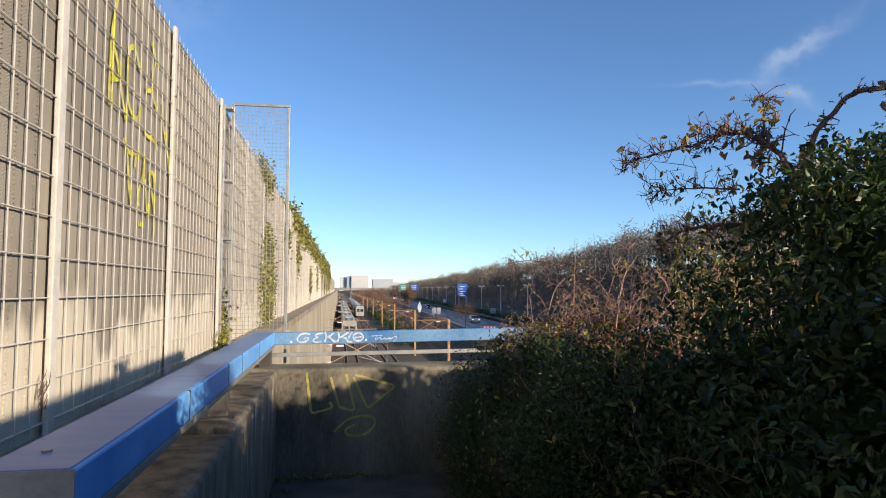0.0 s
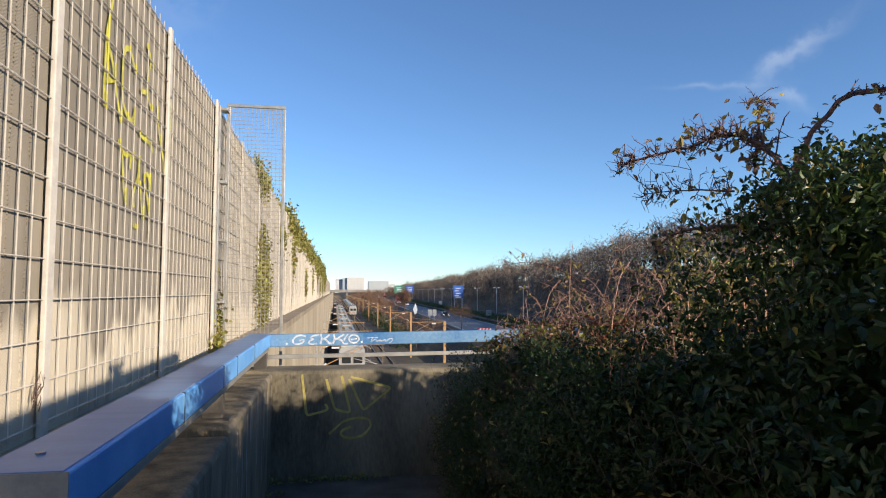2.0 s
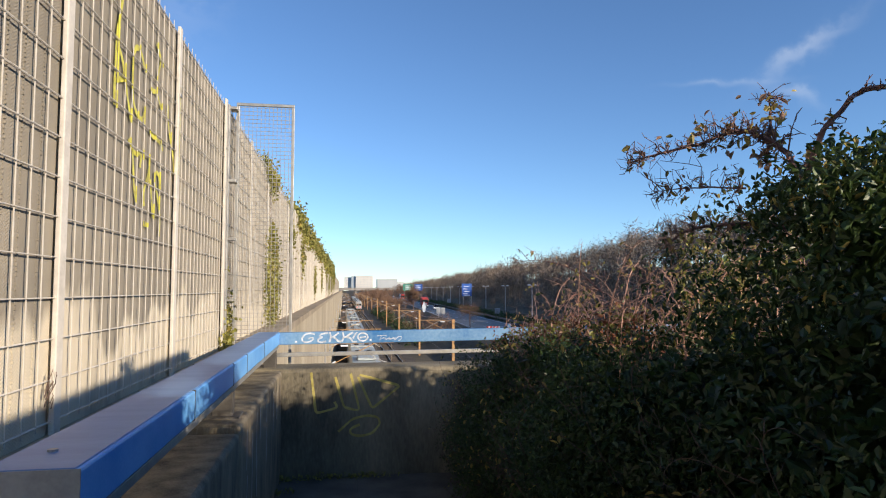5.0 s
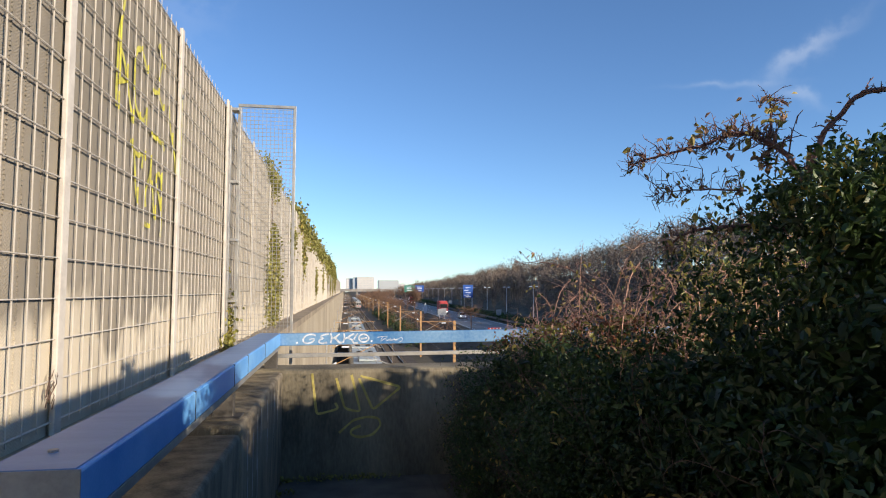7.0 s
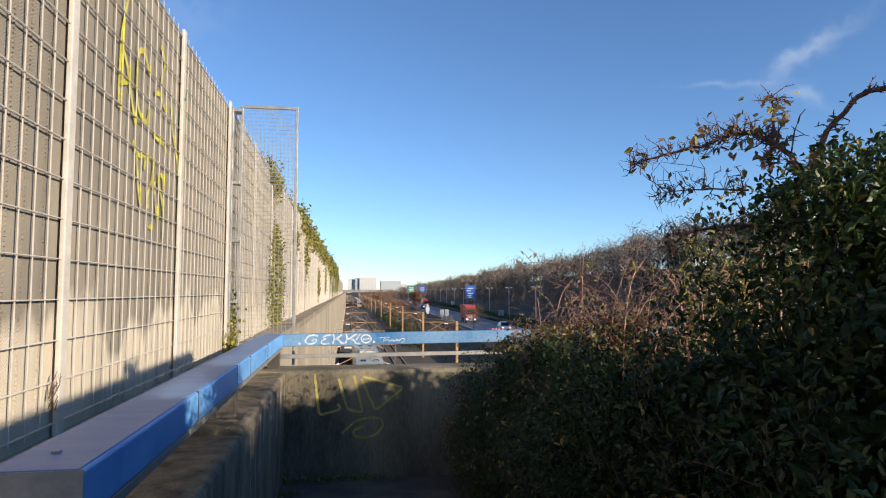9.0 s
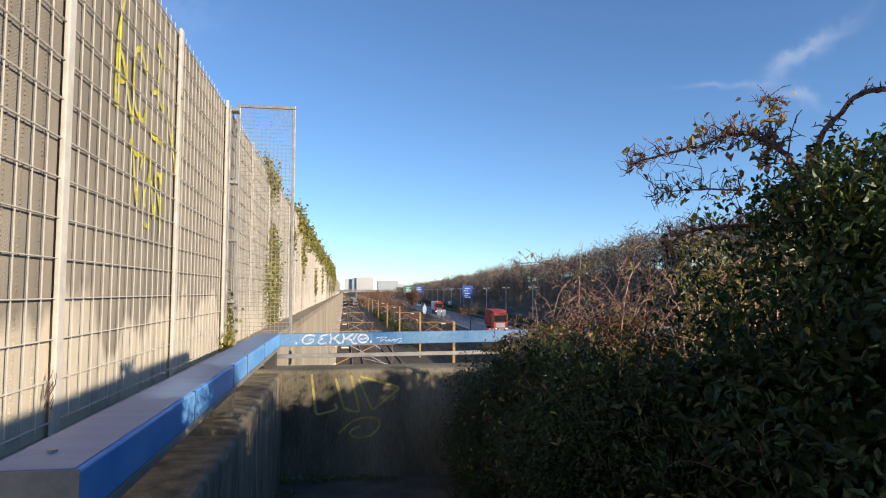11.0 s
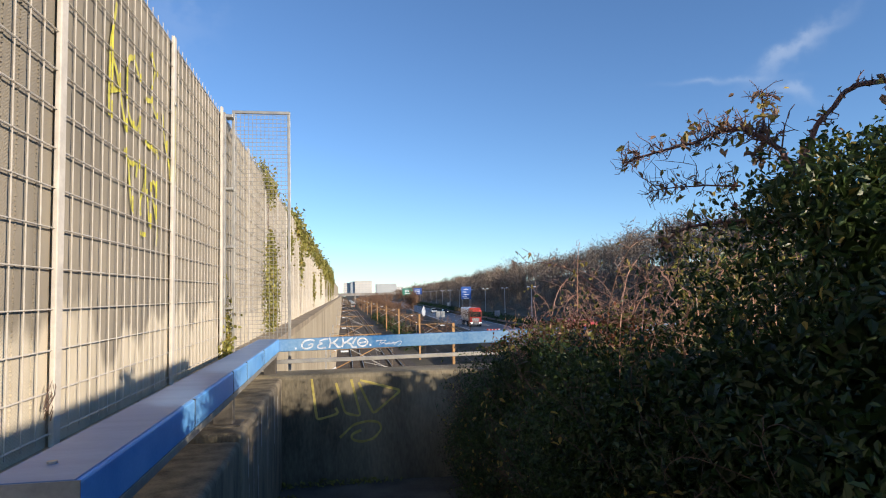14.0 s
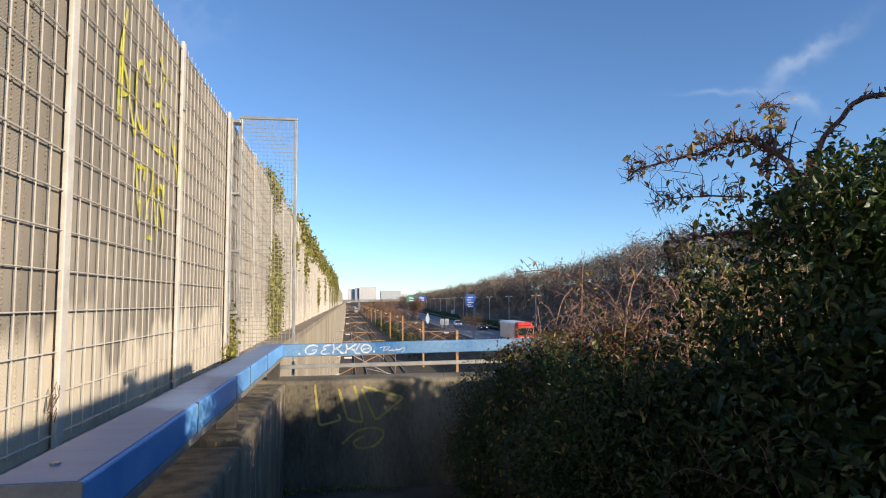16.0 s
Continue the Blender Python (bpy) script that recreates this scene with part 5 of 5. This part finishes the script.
# ---- trains ----
def carriage(train, y0, length, cab):
    """One carriage from y0 on; cab -1 or 1 puts a driver's end at its near or far end."""
    bm = bmesh.new()
    prof = [(-1.30, 0.35), (-1.42, 0.9), (-1.42, 2.6), (-1.38, 3.3), (-1.18, 3.58), (0, 3.70), (1.18, 3.58), (1.38, 3.3), (1.42, 2.6), (1.42, 0.9), (1.30, 0.35)]
    ra = [bm.verts.new((x, y0, z)) for x, z in prof]
    rb = [bm.verts.new((x, y0 + length, z)) for x, z in prof]
    for i in range(len(prof)):
        j = (i + 1) % len(prof)
        bm.faces.new((ra[i], ra[j], rb[j], rb[i]))
    bm.faces.new(ra[::-1])
    bm.faces.new(rb)
    body = part("carriage_body", bm, M_TRAIN, train)
    for s in (-1, 1):
        for k in range(4):
            yy = y0 + 2.2 + k * (length - 3) / 4
            part("window", box((s * 1.425 - 0.015, yy, 1.75), (s * 1.425 + 0.015, yy + 2.9, 2.55)), M_DARKGLASS, body)
    part("roof_skin", box((-1.2, y0 + 0.3, 3.58), (1.2, y0 + length - 0.3, 3.76), 0.04), M_TRAINROOF, body, "pale grey roof sheet")
    for k in range(12):
        yy = y0 + 1.4 + (k // 2) * (length - 3) / 6
        xx = 0.55 if k % 2 else -0.55
        part("roof_vent", box((xx - 0.24, yy, 3.74), (xx + 0.24, yy + 0.7, 3.86), 0.03), M_BLACK, body, "dark roof vent")
    part("roof_unit", box((-0.75, y0 + length * 0.47, 3.8), (0.75, y0 + length * 0.47 + 2.6, 4.02), 0.06), M_TRAINROOF, body, "roof air unit")
    for yy in (y0 + 2.2, y0 + length - 4.4):
        part("bogie", box((-1.05, yy, 0.0), (1.05, yy + 2.2, 0.5), 0.05), M_BLACK, body, "dark wheel bogie")
    if cab:
        yf = y0 if cab < 0 else y0 + length
        lo, hi = (yf - 0.05, yf + 0.01) if cab < 0 else (yf - 0.01, yf + 0.05)
        for s in (-1, 1):
            part("windscreen", box((min(s * 0.15, s * 1.12), lo, 1.85), (max(s * 0.15, s * 1.12), hi, 2.75), 0.01), M_DARKGLASS, body)
        part("front_band", box((-1.38, lo + 0.015, 0.95), (1.38, hi - 0.015, 1.35)), M_PANELGREY, body, "grey band across the cab front")


def build_train(x, label, tail):
    t = thing("train", (x, 0, RAIL_Z), label, "train", "trains on the tracks")
    n = 8
    for k in range(n):
        carriage(t, k * 26.0, 25.4, -1 if k == 0 else 1 if k == n - 1 else 0)
    for k in range(2):
        part("lamp", box((-1.0 + k * 1.7, -0.08, 1.0), (-0.7 + k * 1.7, -0.051, 1.2)), M_TAIL if tail else M_HEADLAMP, t, "red tail lamp" if tail else "bright headlamp")
    return t


train_in = build_train(TRACKS[0], "pale grey commuter train running towards the bridge", False)
part("cab_front", box((-1.36, -0.05, 0.5), (1.36, -0.02, 1.7), 0.01), M_BLACK, train_in, "dark lower cab front")
train_out = build_train(TRACKS[1], "pale grey commuter train running away from the bridge", True)


# ---- vehicles, nose towards -y ----
def wheel(parent, x, y, r, w=0.22):
    o = part("wheel", tube([(x - w / 2, y, r), (x + w / 2, y, r)], r, 14), M_BLACK, parent)
    part("rim", tube([(x - w / 2 - 0.01, y, r), (x + w / 2 + 0.01, y, r)], r * 0.55, 10), M_ZINC, o)


def build_car(material, label, hgt=1.48):
    c = thing("car", (0, 0, 0), label, "car", "cars on the motorway")
    bm = bmesh.new()
    side = [(-2.15, 0.3), (-2.2, 0.62), (-1.95, 0.82), (-1.0, 0.95), (1.9, 1.0), (2.15, 0.85), (2.15, 0.3)]
    a = [bm.verts.new((-0.88, y, z)) for y, z in side]
    b = [bm.verts.new((0.88, y, z)) for y, z in side]
    for i in range(len(side)):
        j = (i + 1) % len(side)
        bm.faces.new((a[i], a[j], b[j], b[i]))
    bm.faces.new(a[::-1])
    bm.faces.new(b)
    part("body", bm, material, c)
    bm = bmesh.new()
    lo = [bm.verts.new((sx * 0.82, y, 0.95)) for sx, y in ((-1, -1.1), (1, -1.1), (1, 1.95), (-1, 1.95))]
    hi = [bm.verts.new((sx * 0.64, y, hgt - 0.06)) for sx, y in ((-1, -0.25), (1, -0.25), (1, 1.35), (-1, 1.35))]
    for i in range(4):
        bm.faces.new((lo[i], lo[(i + 1) % 4], hi[(i + 1) % 4], hi[i]))
    bm.faces.new(lo[::-1])
    bm.faces.new(hi)
    part("cabin_glass", bm, M_DARKGLASS, c, "dark glass cabin")
    part("roof", box((-0.66, -0.27, hgt - 0.07), (0.66, 1.37, hgt), 0.03), material, c)
    for s in (-1, 1):
        part("headlamp", box((s * 0.66 - 0.11, -2.21, 0.61), (s * 0.66 + 0.11, -2.12, 0.73), 0.02), M_HEADLAMP, c, "lit headlamp")
        wheel(c, s * 0.8, -1.35, 0.32)
        wheel(c, s * 0.8, 1.35, 0.32)
    return c


def build_lorry(cab, load, label, tank):
    c = thing("lorry", (0, 0, 0), label, "lorry", "lorries on the motorway")
    part("cab", box((-1.22, -3.0, 0.55), (1.22, -0.9, 3.4), 0.12), cab, c)
    part("roof_fairing", box((-1.1, -2.5, 3.38), (1.1, -0.95, 3.9), 0.15), cab, c)
    part("windscreen", box((-1.08, -3.03, 2.0), (1.08, -2.98, 2.95), 0.01), M_DARKGLASS, c)
    part("bumper", box((-1.2, -3.12, 0.4), (1.2, -2.9, 0.95), 0.04), M_ZINC, c)
    part("grille", box((-0.75, -3.04, 1.05), (0.75, -2.99, 1.8), 0.02), M_GRILLE, c, "grey radiator grille")
    part("sun_visor", box((-1.1, -3.2, 2.95), (1.1, -2.98, 3.1), 0.02), M_BLACK, c)
    end = 9.5 if tank else 4.9
    part("chassis", box((-0.5, -2.6, 0.6), (0.5, end - 0.1, 1.0)), M_BLACK, c)
    if tank:
        part("load_box", box((-1.25, -0.6, 1.1), (1.25, 9.5, 3.85), 0.25), load, c, "white trailer body")
    else:
        lb = part("container", box((-1.22, -0.6, 1.1), (1.22, end, 4.0), 0.02), load, c, "dull red container")
        for k in range(12):
            for s in (-1, 1):
                part("rib", box((s * 1.235 - 0.02, -0.4 + k * 0.42, 1.2), (s * 1.235 + 0.02, -0.2 + k * 0.42, 3.9)), load, lb)
    for s in (-1, 1):
        part("headlamp", box((s * 0.9 - 0.2, -3.15, 0.75), (s * 0.9 + 0.2, -3.08, 0.95), 0.02), M_HEADLAMP, c, "lit headlamp")
        part("mirror", box((s * 1.4 - 0.1, -2.95, 2.1), (s * 1.4 + 0.1, -2.85, 2.8), 0.02), M_BLACK, c)
        for y in (-2.1, 1.2, 6.6, 7.9) if tank else (-2.1, 2.2, 3.5):
            wheel(c, s * 1.05, y, 0.5, 0.32)
    return c


ROAD_Z = -5.10
car_dark = build_car(M_CARDARK, "dark car with lit headlamps on the motorway")
car_silver = build_car(M_CARGREY, "silver car with lit headlamps on the motorway")
car_white = build_car(M_CARWHITE, "white car with lit headlamps on the motorway", 1.6)
car_late = build_car(M_CARWHITE, "white car with lit headlamps on the motorway", 1.55)
car_last = build_car(M_CARDARK, "dark car with lit headlamps on the motorway")
lorry_red = build_lorry(M_TRUCKRED, M_TRUCKRED, "red lorry carrying a dull red container", False)
lorry_white = build_lorry(M_RED, M_CARWHITE, "lorry with a red cab and white trailer", True)


# ---- what moves ----
def along(thing_, x, z, rows):
    walk(thing_, [(t, pose(x, y, z)) for t, y in rows])


def drive(thing_, r, rows):
    """Along the motorway, r metres from its far edge, nose turned down the road."""
    walk(thing_, [(t, pose(road_edge(y) + r, y, ROAD_Z, 0, 0, -2.0)) for t, y in rows])


def motions():
    along(train_in, TRACKS[0], RAIL_Z, [(0, 122), (2, 71), (4, 18), (6.5, -50), (9, -106), (11.3, -162), (16, -275)])
    along(train_out, TRACKS[1], RAIL_Z, [(0, 224), (4, 290), (8, 362), (12, 434), (16, 525)])
    drive(lorry_red, -6.2, [(0, 430.9), (4, 277.1), (7, 189.2), (8, 163.5), (9, 143.1), (11.5, 99.9), (12, 92.2), (16, 37.1)])
    drive(lorry_white, -6.2, [(0, 642.7), (4, 439.7), (7, 323.7), (9, 257.8), (11.5, 186.6), (12.5, 161.9), (13.5, 143.5), (14.5, 119.4), (16, 92.7)])
    drive(car_dark, -4.6, [(0, 230.9), (1, 201.8), (2, 173.3), (3, 147.8), (4, 123.6), (9, 25.2), (16, -94.8)])
    drive(car_silver, -4.6, [(0, 134.4), (1, 113.1), (4, 54.5), (9, -22.8), (16, -134.8)])
    drive(car_white, -4.6, [(0, 383.6), (4, 247.6), (6.5, 175.7), (7, 160.4), (8, 134.4), (9, 112.1), (12, 50.9), (16, -18.8)])
    drive(car_late, -4.6, [(0, 860.7), (9, 370.8), (13, 241.9), (14.5, 216.1), (15, 204.4), (16, 173.3)])
    drive(car_last, -1.6, [(0, 1000), (9, 416.9), (13.5, 233.9), (14.5, 199.7), (15, 182.8), (16, 150.8)])


motions()
